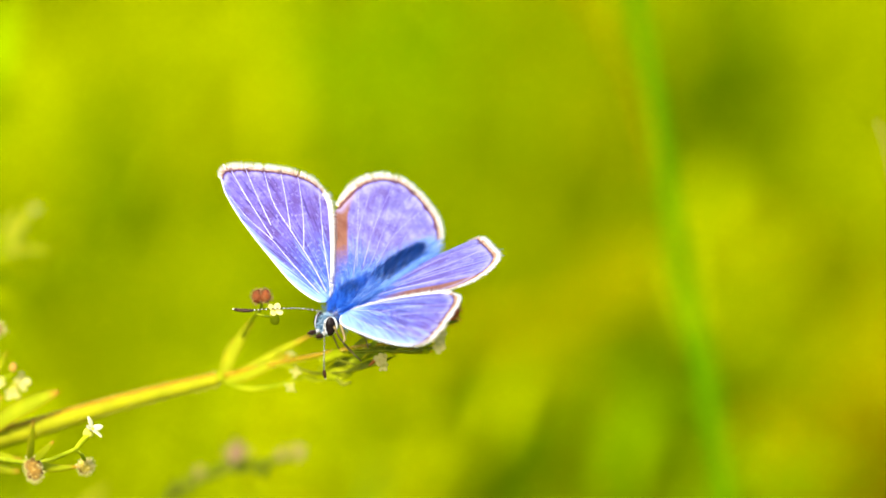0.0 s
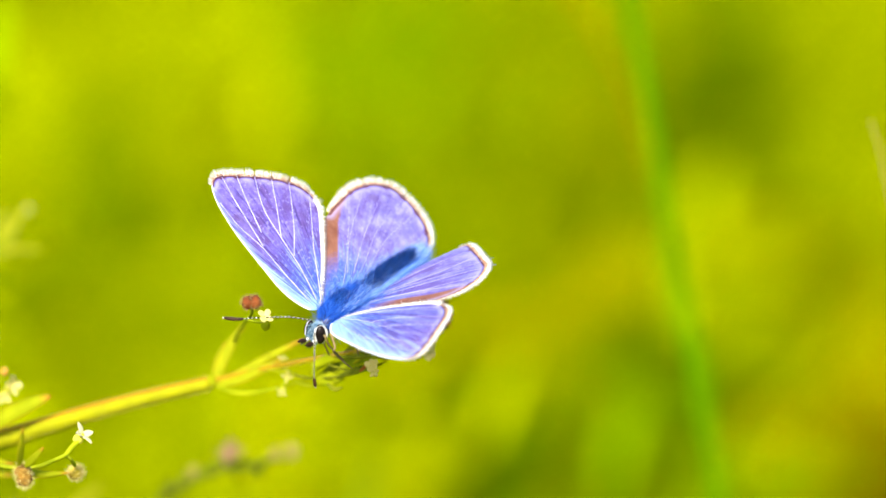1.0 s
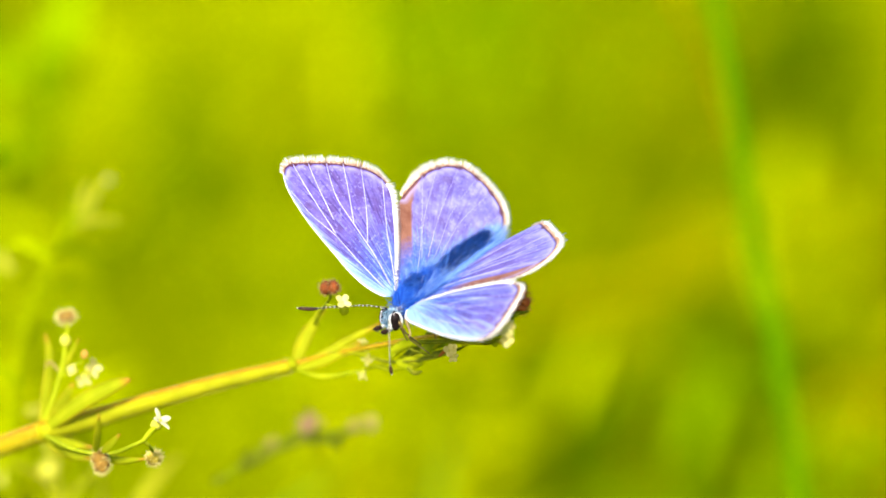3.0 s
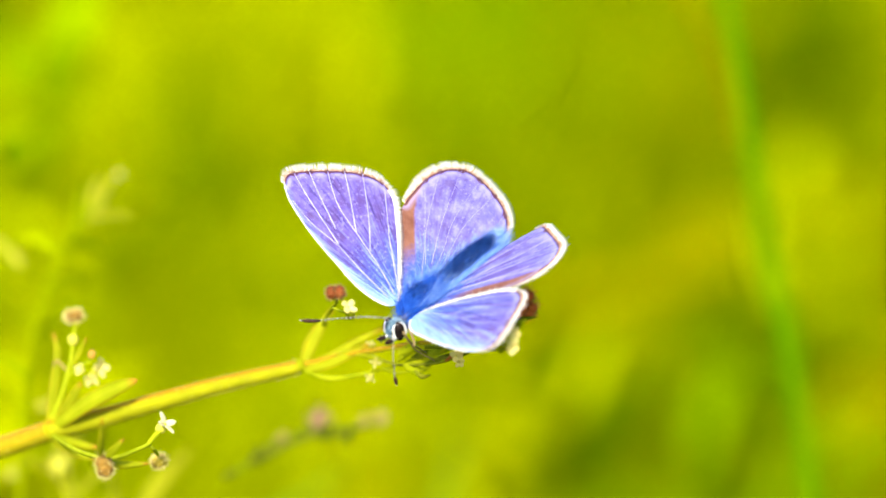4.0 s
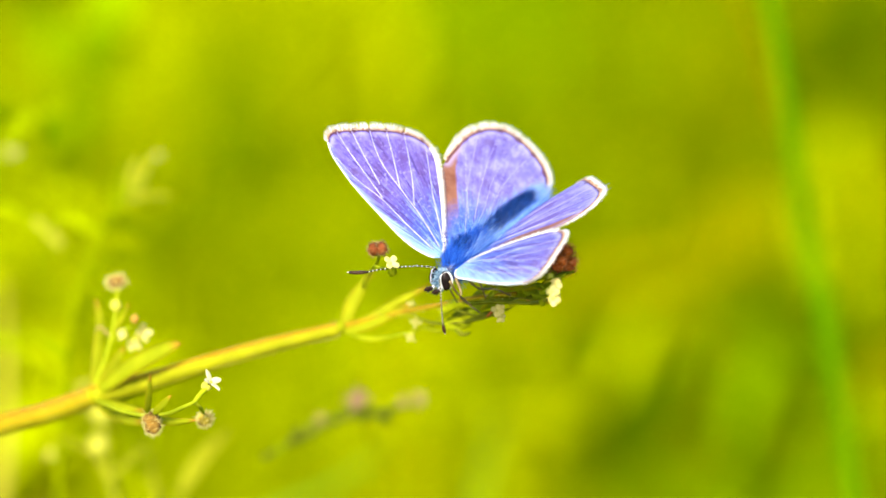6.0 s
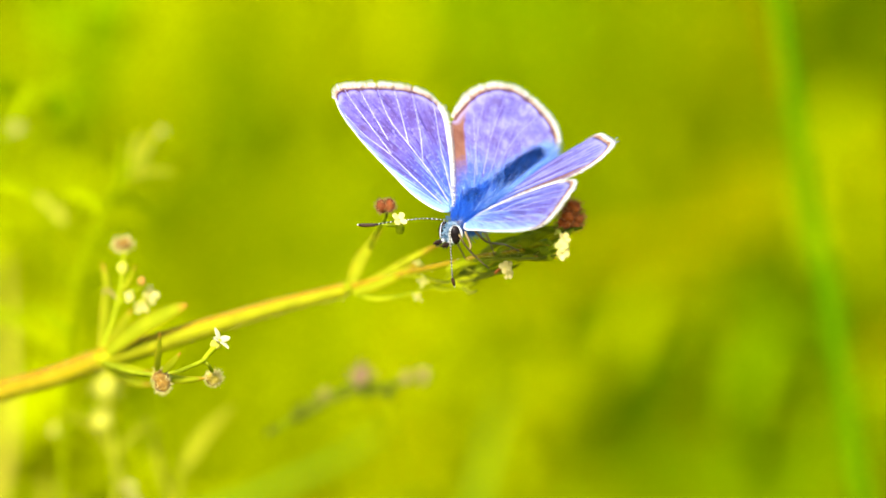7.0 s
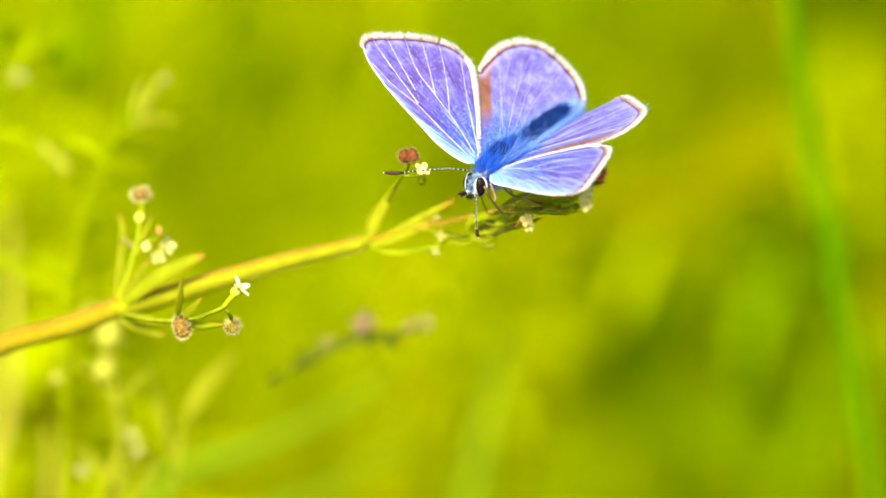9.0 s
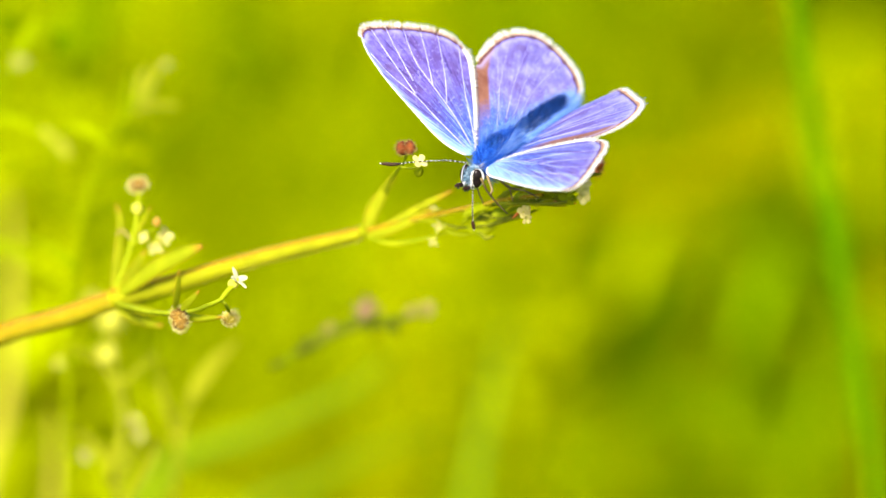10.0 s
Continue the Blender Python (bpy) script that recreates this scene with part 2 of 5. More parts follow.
DULLBRISTLE = hair_mat("dull_bristles", [(0.0, (0.10, 0.05, 0.012)), (1.0, (0.27, 0.17, 0.06))])
BRISTLE = hair_mat("pale_bristles", [(0.0, (0.36, 0.27, 0.06)), (1.0, (0.60, 0.50, 0.20))])
GREENBURR = plain_mat("yellow_green_burr", (0.12, 0.075, 0.008), (0.34, 0.27, 0.02), 900, 0.8, 0.6, 0.1)
STEMHAIR = hair_mat("stem_hair", [(0.0, (0.35, 0.30, 0.04)), (1.0, (0.52, 0.46, 0.12))])
ORANGEBUD = plant_mat("orange_bud", (0.34, 0.15, 0.02), (0.46, 0.27, 0.06), 700, 0.6, 0.25)
PINK = plant_mat("pink_floret", (0.18, 0.10, 0.055), (0.25, 0.155, 0.08), 300, 0.6, 0.3)
TAN = plant_mat("tan_floret", (0.20, 0.15, 0.03), (0.30, 0.24, 0.06), 300, 0.6, 0.3)
OLIVE = plant_mat("olive_floret", (0.055, 0.075, 0.004), (0.11, 0.13, 0.008), 300, 0.6, 0.3)
MAUVE = plant_mat("pale_floret", (0.30, 0.29, 0.05), (0.38, 0.35, 0.10), 300, 0.6, 0.3)
BLADE = plant_mat("grass_blade", (0.056, 0.136, 0.0), (0.088, 0.188, 0.0), 60, 0.6, 0.4, stretch=(1, 1, 0.1))
SEDGE = plant_mat("leaf_green", (0.17, 0.23, 0.0), (0.28, 0.32, 0.0), 80, 0.6, 0.4)
GREENLEAF = plant_mat("fresh_leaf", (0.14, 0.23, 0.0), (0.22, 0.31, 0.0), 60, 0.6, 0.4)
PALEGREEN = plant_mat("pale_green_leaf", (0.145, 0.24, 0.004), (0.205, 0.31, 0.008), 60, 0.6, 0.4)
OCHRE = plant_mat("yellowed_leaf", (0.20, 0.205, 0.004), (0.29, 0.285, 0.012), 80, 0.6, 0.4)
PALELEAF = plant_mat("pale_leaf", (0.26, 0.27, 0.01), (0.38, 0.36, 0.03), 60, 0.6, 0.4)
LIME = plant_mat("lime_grass", (0.174, 0.214, 0.0), (0.262, 0.288, 0.0), 20, 0.7, 0.4, True)
DARKHERB = plant_mat("dark_herb", (0.052, 0.104, 0.0), (0.094, 0.152, 0.0), 20, 0.7, 0.3, True)
FRESH = plant_mat("fresh_clump", (0.135, 0.225, 0.0), (0.205, 0.30, 0.0), 20, 0.7, 0.4, True)
YELLOW = plant_mat("yellow_grass", (0.29, 0.34, 0.0), (0.40, 0.42, 0.0), 20, 0.7, 0.4, True)
STRAW = plant_mat("dry_straw", (0.23, 0.20, 0.0), (0.33, 0.27, 0.0), 20, 0.7, 0.3, True)
RUST = plant_mat("rusty_grass", (0.13, 0.10, 0.0), (0.21, 0.155, 0.0), 20, 0.7, 0.3, True)
CREAMSTRAW = plant_mat("cream_straw", (0.24, 0.215, 0.008), (0.31, 0.27, 0.022), 20, 0.7, 0.3, True)
SOIL = ground_mat()

# ---- shape helpers ----


def part(name, bm, material, parent=None, label="", smooth=True):
    """One mesh object out of a bmesh, under a thing or a part."""
    me = bpy.data.meshes.new(name)
    bm.to_mesh(me)
    bm.free()
    for m in material if isinstance(material, (list, tuple)) else (material,):
        me.materials.append(m)
    for f in me.polygons:
        f.use_smooth = smooth
    ob = new(name, me)
    if parent:
        ob.parent = parent
    if label:
        ob["label"] = label
    return ob


def spline(pts, n):
    """Points along a smooth line through pts."""
    pts = [Vector(p) for p in pts]
    out = []
    for i in range(len(pts) - 1):
        a, b, c, d = pts[max(i - 1, 0)], pts[i], pts[i + 1], pts[min(i + 2, len(pts) - 1)]
        for k in range(n):
            u = k / n
            out.append(0.5 * (2 * b + (c - a) * u + (2 * a - 5 * b + 4 * c - d) * u * u + (3 * b - a - 3 * c + d) * u ** 3))
    return out + [pts[-1]]


def loop_spline(pts, n):
    pts = [Vector(p) for p in pts]
    out, k = [], len(pts)
    for i in range(k):
        a, b, c, d = pts[i - 1], pts[i], pts[(i + 1) % k], pts[(i + 2) % k]
        for j in range(n):
            u = j / n
            out.append(0.5 * (2 * b + (c - a) * u + (2 * a - 5 * b + 4 * c - d) * u * u + (3 * b - a - 3 * c + d) * u ** 3))
    return out


def frame_at(d, up=Vector((0, 0, 1))):
    d = d.normalized()
    s = d.cross(up)
    if s.length < 1e-4:
        s = d.cross(Vector((0, 1, 0)))
    s.normalize()
    return s, s.cross(d)


def tube(bm, pts, radii, n=8, up=Vector((0, 0, 1)), mats=None, square=0.0):
    """A closed tube along pts; radii one number or one for each point."""
    rings, k = [], len(pts)
    for i, p in enumerate(pts):
        d = pts[min(i + 1, k - 1)] - pts[max(i - 1, 0)]
        s, v = frame_at(d, up)
        r = radii[i] if isinstance(radii, (list, tuple)) else radii
        ring = []
        for j in range(n):
            a = 2 * math.pi * j / n
            w = r * (1 + square * math.cos(4 * a))
            ring.append(bm.verts.new(p + s * (w * math.cos(a)) + v * (w * math.sin(a))))
        rings.append(ring)
    for i in range(k - 1):
        for j in range(n):
            f = bm.faces.new((rings[i][j], rings[i][(j + 1) % n], rings[i + 1][(j + 1) % n], rings[i + 1][j]))
            if mats:
                f.material_index = mats[i]
    bm.faces.new(rings[0][::-1])
    bm.faces.new(rings[-1])
    return rings


def ball(bm, centre, size, axis=Vector((0, 0, 1)), seg=14, rings=9, lumps=0.0, seed=0.0):
    """An egg of half sizes (across, across, along axis)."""
    s, v = frame_at(Vector(axis), Vector((0.3, 1, 0.2)))
    d = Vector(axis).normalized()
    q = Matrix((s, v, d)).transposed()
    geo = bmesh.ops.create_uvsphere(bm, u_segments=seg, v_segments=rings, radius=1.0)["verts"]
    for w in geo:
        k = 1 + lumps * noise.noise(w.co * 2.2 + Vector((seed, seed * 1.7, 3))) if lumps else 1
        w.co = Vector(centre) + q @ Vector((w.co.x * size[0], w.co.y * size[1], w.co.z * size[2])) * k


def spike(bm, p, d, length, width, bend=Vector((0, 0, 0)), mat=0):
    """One tapered hair of three sides in two joints."""
    d = d.normalized()
    s, v = frame_at(d, Vector((0.21, 0.3, 0.9)))
    a = [bm.verts.new(p + (s * math.cos(k) + v * math.sin(k)) * width) for k in (0, 2.1, 4.2)]
    mid = p + d * length * 0.55 + bend * length * 0.3
    b = [bm.verts.new(mid + (s * math.cos(k) + v * math.sin(k)) * width * 0.7) for k in (0, 2.1, 4.2)]
    tip = bm.verts.new(p + d * length + bend * length)
    for i in range(3):
        bm.faces.new((a[i], a[(i + 1) % 3], b[(i + 1) % 3], b[i])).material_index = mat
        bm.faces.new((b[i], b[(i + 1) % 3], tip)).material_index = mat


def leaf_blade(bm, pts, width, side, fold=0.25, thick=0.00012, power=0.75, layer=None, wide=None):
    """A lance-shaped leaf with a folded midrib along pts; side: the way across it."""
    line = pts
    k = len(line)
    rows = []
    for i, p in enumerate(line):
        u = i / (k - 1)
        w = width * 0.5 * max(1.95 * (u * 0.96 + 0.04) ** 0.62 * max(1.0 - u, 0.0) ** (power + 0.15), 0.02)
        d = line[min(i + 1, k - 1)] - line[max(i - 1, 0)]
        d.normalize()
        s = (side - d * side.dot(d)).normalized()
        nrm = s.cross(d)
        row = []
        for x, z in ((-1, fold), (-0.5, fold * 0.45), (0, 0), (0.5, fold * 0.45), (1, fold)):
            row.append(p + s * (w * x) + nrm * (w * z))
        th = nrm * thick
        top = [bm.verts.new(c + th * (1.0 if abs(j - 2) < 2 else 0.2)) for j, c in enumerate(row)]
        low = [bm.verts.new(c - th * (1.0 if abs(j - 2) < 2 else 0.2)) for j, c in enumerate(row)]
        if layer:
            for j, w_ in enumerate(top + low):
                w_[layer], w_[wide] = u, abs(j % 5 - 2) / 2
        rows.append((top, low))
    for i in range(k - 1):
        (t0, l0), (t1, l1) = rows[i], rows[i + 1]
        for j in range(4):
            bm.faces.new((t0[j], t0[j + 1], t1[j + 1], t1[j]))
            bm.faces.new((l0[j + 1], l0[j], l1[j], l1[j + 1]))
        bm.faces.new((l0[0], t0[0], t1[0], l1[0]))
        bm.faces.new((t0[4], l0[4], l1[4], t1[4]))
    for r, flip in ((rows[0], 1), (rows[-1], 0)):
        ring = r[0] + r[1][::-1]
        bm.faces.new(ring if flip else ring[::-1])


# ---- ground ----
def ground():
    bm = bmesh.new()
    radii = [0.0, 0.5, 1, 1.5, 2, 3, 4, 6, 9, 14, 22, 40, 80, 200, 600, 2000]
    rings = [[bm.verts.new((0, 1.5, 0))]]
    for r in radii[1:]:
        rings.append([])
        for j in range(48):
            a = 2 * math.pi * j / 48
            p = Vector((r * math.cos(a), 1.5 + r * math.sin(a), 0))
            p.z = 0.012 * noise.noise(p * 2.3) * min(r, 1)
            rings[-1].append(bm.verts.new(p))
    for j in range(48):
        bm.faces.new((rings[0][0], rings[1][j], rings[1][(j + 1) % 48]))
    for a, b in zip(rings[1:], rings[2:]):
        for j in range(48):
            bm.faces.new((a[j], b[j], b[(j + 1) % 48], a[(j + 1) % 48]))
    tagged(part("ground", bm, SOIL), "uneven meadow ground of mossy yellow-green soil", "ground", kind="structure")


ground()

# ---- the butterfly ----
# wing outlines in millimetres: out from the hinge, forward along the body
FORE_LINE = [(-0.3, 1.6), (0.5, 3.0), (2.0, 4.3), (4.0, 5.4), (6.9, 6.75), (9.2, 7.5), (11.2, 7.85), (12.75, 7.7), (13.5, 7.1), (13.6, 6.1), (13.35, 4.4), (12.95, 2.5), (12.35, 0.6), (11.45, -0.85), (10.35, -1.55), (9.1, -1.7), (7.0, -1.25), (4.5, -0.6), (2.2, 0.1), (0.3, 0.7)]
HIND_LINE = [(-0.7, 1.9), (1.5, 2.3), (4.2, 2.0), (6.4, 0.95), (8.0, -0.35), (9.1, -1.65), (9.95, -2.9), (10.5, -4.3), (10.65, -5.7), (10.3, -7.2), (9.3, -8.3), (7.75, -9.2), (6.0, -9.65), (4.7, -9.55), (3.7, -8.9), (2.6, -7.4), (1.3, -5.0), (-0.2, -2.8), (-1.1, 0.2)]
# the left hindwing is drawn back, its hind corner stretched
LEFT_HIND_LINE = [(-0.7, 1.9), (1.5, 2.3), (4.2, 2.0), (6.4, 1.2), (8.0, 0.4), (9.2, -0.7), (9.9, -2.1), (10.2, -3.5), (10.1, -4.9), (9.5, -6.2), (8.5, -7.3), (7.2, -8.5), (5.8, -9.7), (4.6, -10.7), (3.9, -10.3), (2.9, -8.9), (1.5, -6.4), (-0.2, -2.8), (-1.1, 0.2)]
# where the brown front band of the hindwing ends
BROWN_LINE = [(-1.5, 1.2), (1.0, 0.6), (4.0, -0.18), (7.0, -1.0), (8.2, -1.6), (9.5, -2.5), (11.0, -3.8)]
# veins: each a line in the same millimetres
FORE_VEINS = [[(0.6, 1.1), (3.44, 1.79), (6.93, 2.9), (9.33, 3.6), (11.3, 3.65), (13.1, 3.45)], [(6.9, 2.86), (9.78, 2.41), (12.8, 1.95)], [(4.9, 2.15), (7.9, 1.33), (12.28, 0.38)], [(0.5, 0.7), (4.76, 0.17), (6.83, -0.24), (11.15, -1.3)],
              [(6.1, 4.85), (10.57, 6.01), (13.5, 6.5)], [(7.5, 4.6), (10.87, 4.99), (13.35, 5.1)], [(0.5, 1.8), (3.39, 3.58), (6.0, 4.95), (8.4, 6.6), (10.9, 7.6)]]
HIND_VEINS = [[(0.2, 0.4), (4.0, -1.1), (9.9, -2.9)], [(2.0, -0.6), (5.64, -1.8), (10.55, -4.6)], [(2.0, -1.2), (5.9, -3.4), (10.4, -6.7)], [(1.5, -1.4), (3.12, -2.67), (5.89, -4.57), (9.2, -8.2)], [(0.8, -1.4), (4.76, -4.95), (6.78, -7.73), (7.6, -9.1)], [(0.4, -1.6), (2.6, -5.4), (5.6, -9.5)]]


BROWN_EDGE = [Vector((*p, 0)) for p in BROWN_LINE]


def to_line(p, line):
    best = 1e9
    for a, b in zip(line, line[1:]):
        ab = b - a
        u = max(0, min(1, (p - a).dot(ab) / max(ab.length_squared, 1e-12)))
        best = min(best, (p - a - ab * u).length)
    return best


def camber(x, y, hind):
    """How far the wing's sheet lifts off its plane, in mm."""
    r = math.hypot(x, y)
    return 0.010 * x * (13 - x) * (0.6 if hind else 1.0) - 0.02 * (y * y) * 0.15 + 0.05 * math.sin(3.0 * math.atan2(y, x + 2) * 4) * min(r / 6, 1)


def wing(name, label, outline, veins, centre, hind, side, parent, rim, grow=1.0):
    """rim: first and last control point of the fringed outer margin. side: 1 right, -1 left."""
    per = 9
    edge = [Vector((p.x, p.y, 0)) for p in loop_spline([(*q, 0) for q in outline], per)]
    edge = [p * grow for p in edge]
    veins = [[(x * grow, y * grow) for x, y in line] for line in veins]
    c = Vector((*centre, 0))
    margin = edge[rim[0] * per:rim[1] * per + 1]
    front = edge[:rim[0] * per + 1]
    bm = bmesh.new()
    lay = {k: bm.verts.layers.float.new(k) for k in ("edge", "front", "root", "rays", "tick", "brown")}

    def mark(v, q):
        v[lay["edge"]] = min(to_line(q, margin) / 10, 1)
        v[lay["front"]] = min(to_line(q, front) / (10 if side == 1 else 24), 1)
        v[lay["root"]] = min(q.length / (25 if side == -1 and not hind else 14), 1)
        ang = math.atan2(q.y - 0.5, q.x + 1.5)
        v[lay["rays"]] = 0.5 + 0.5 * noise.noise(Vector((ang * 22, q.length * 0.25, 4.0 if hind else 1.0)) if side == 1 else Vector((ang * 15, q.length * 0.10, 7.0))) * (1.0 if side == 1 else 2.6)
        v[lay["tick"]] = min(min((q - Vector((*n[-1], 0))).length for n in veins) / 10, 1)
        v[lay["brown"]] = to_line(q, BROWN_EDGE) / 10 * (1 if q.y > np.interp(q.x, [p.x for p in BROWN_EDGE], [p.y for p in BROWN_EDGE]) else -1)
    steps = [1.0, 0.985, 0.97, 0.95, 0.925, 0.89, 0.85, 0.8, 0.74, 0.67, 0.59, 0.5, 0.4, 0.29, 0.17]
    faces = []
    for up in (1, -1):
        rings = []
        for s in steps:
            ring = []
            for p in edge:
                q = c + (p - c) * s
                z = camber(q.x, q.y, hind) + up * (0.012 if s == 1.0 else 0.035)
                v = bm.verts.new((side * q.x * MM, q.y * MM, z * MM))
                mark(v, q)
                ring.append(v)
            rings.append(ring)
        m = bm.verts.new((side * c.x * MM, c.y * MM, (camber(c.x, c.y, hind) + up * 0.035) * MM))
        mark(m, c)
        n = len(edge)
        flip = (up == 1) == (side == 1)
        for a, b in zip(rings, rings[1:]):
            for j in range(n):
                f = (a[j], b[j], b[(j + 1) % n], a[(j + 1) % n])
                bm.faces.new(f if flip else f[::-1])
        for j in range(n):
            f = (rings[-1][j], m, rings[-1][(j + 1) % n])
            bm.faces.new(f if flip else f[::-1])
        faces.append(rings[0])
    n = len(edge)
    for j in range(n):
        bm.faces.new((faces[0][j], faces[0][(j + 1) % n], faces[1][(j + 1) % n], faces[1][j]))
    bmesh.ops.recalc_face_normals(bm, faces=bm.faces)
    ob = part(name, bm, HIND if hind else FORE, parent, label)
    for line in veins:
        vb = bmesh.new()
        pts = spline([(*q, 0) for q in line], 5)
        pts = [Vector((side * p.x * MM, p.y * MM, (camber(p.x, p.y, hind) + 0.045) * MM)) for p in pts]
        k = len(pts)
        tube(vb, pts, [(0.050 - 0.024 * i / k) * (0.6 if hind else 1.15 if side == 1 else 0.6) * MM for i in range(k)], 5)
        part("vein", vb, HINDVEIN if hind else VEIN, ob)
    # fringe along the outer margin: a short tan row over long white scales, darker at the vein ends
    rng = random.Random(len(outline) * 7 + side)
    k = len(margin)

    def scales(step, length, width, inset, lift, ticks, mats, name, label):
        fb = bmesh.new()
        for i in range(k - 1):
            a, b = margin[i], margin[i + 1]
            t = (b - a).normalized()
            out = Vector((t.y, -t.x, 0))
            if out.dot(a - c) < 0:
                out = -out
            cnt = max(int((b - a).length / step), 1)
            full = min(1.0, 0.45 + 3.0 * min(i + 0.5, k - i) / k)
            for q in range(cnt):
                p = a.lerp(b, (q + rng.random()) / cnt)
                gap = min((p - Vector((*v[-1], 0))).length for v in veins)
                ln = length * full * rng.uniform(0.85, 1.08) * (1 - 0.16 * max(0, 1 - gap / 0.35))
                d = out + t * rng.uniform(-0.2, 0.2) + Vector((0, 0, rng.uniform(-0.2, 0.2)))
                dark = gap < ticks and rng.random() < 0.75
                p = p + out * inset
                p = Vector((side * p.x * MM, p.y * MM, (camber(p.x, p.y, hind) + lift + rng.uniform(0, 0.04)) * MM))
                spike(fb, p, Vector((side * d.x, d.y, d.z)), ln * MM, width * MM, mat=1 if dark else 0)
        part(name, fb, mats, ob, label)
    scales(0.026, (0.96 if hind else 0.88) * (1 if side == 1 else 0.85), 0.030, -0.02, 0.0, 0.08, [FRINGE, TANFRINGE], "fringe", "white hair-like fringe")
    scales(0.030, 0.40, 0.028, -0.03, 0.035, 0.26, [TANFRINGE, TICK], "fringe_base", "tan fringe base with dark dots at the veins")
    # pale leading edge
    if not hind:
        cb = bmesh.new()
        pts = front[2:]
        pts = [Vector((side * p.x * MM, p.y * MM, camber(p.x, p.y, hind) * MM)) for p in pts]
        tube(cb, pts, [(0.056 if side == 1 else 0.075) * MM * (1.2 - 0.5 * i / len(pts)) for i in range(len(pts))], 6)
        part("leading_edge", cb, WHITE, ob, "white leading edge")
        ib = bmesh.new()
        pts = edge[rim[1] * per:len(edge) - 4]
        for i, (a, b) in enumerate(zip(pts, pts[1:])):
            t = (b - a).normalized()
            out = Vector((t.y, -t.x, 0))
            if out.dot(a - c) < 0:
                out = -out
            cnt = max(int((b - a).length / 0.016), 1)
            left = 1 - i / (len(pts) - 1)
            for q in range(cnt):
                if rng.random() > 0.12 + 1.5 * left:
                    continue
                p = a.lerp(b, (q + rng.random()) / cnt) - out * 0.2
                d = out + t * rng.uniform(-0.2, 0.5) + Vector((0, 0, rng.uniform(0.0, 0.25)))
                p = Vector((side * p.x * MM, p.y * MM, (camber(p.x, p.y, hind) + 0.04) * MM))
                spike(ib, p, Vector((side * d.x, d.y, d.z)), rng.uniform(0.5, 0.9) * (0.5 + 0.65 * left) * MM, 0.018 * MM)
        part("inner_fringe", ib, FRINGE, ob, "white fringe of the inner margin")
    return ob


def fur(parent, name, mat, count, centre, size, length, lean, seed, keep=lambda v: True, width=0.045):
    """Hairs over an egg of half sizes (mm), leaning along lean."""
    rng = random.Random(seed)
    bm = bmesh.new()
    while count:
        v = Vector((rng.gauss(0, 1), rng.gauss(0, 1), rng.gauss(0, 1))).normalized()
        if not keep(v):
            continue
        count -= 1
        p = Vector(centre) + Vector((v.x * size[0], v.y * size[1], v.z * size[2]))
        nrm = Vector((v.x / size[0], v.y / size[1], v.z / size[2])).normalized()
        d = nrm * rng.uniform(0.15, 0.6) + Vector(lean) + Vector((rng.gauss(0, 0.32), rng.gauss(0, 0.32), rng.gauss(0, 0.32)))
        spike(bm, p * MM, d, length * rng.uniform(0.6, 1.2) * MM, width * MM, Vector(lean) * 0.15)
    return part(name, bm, mat, parent)


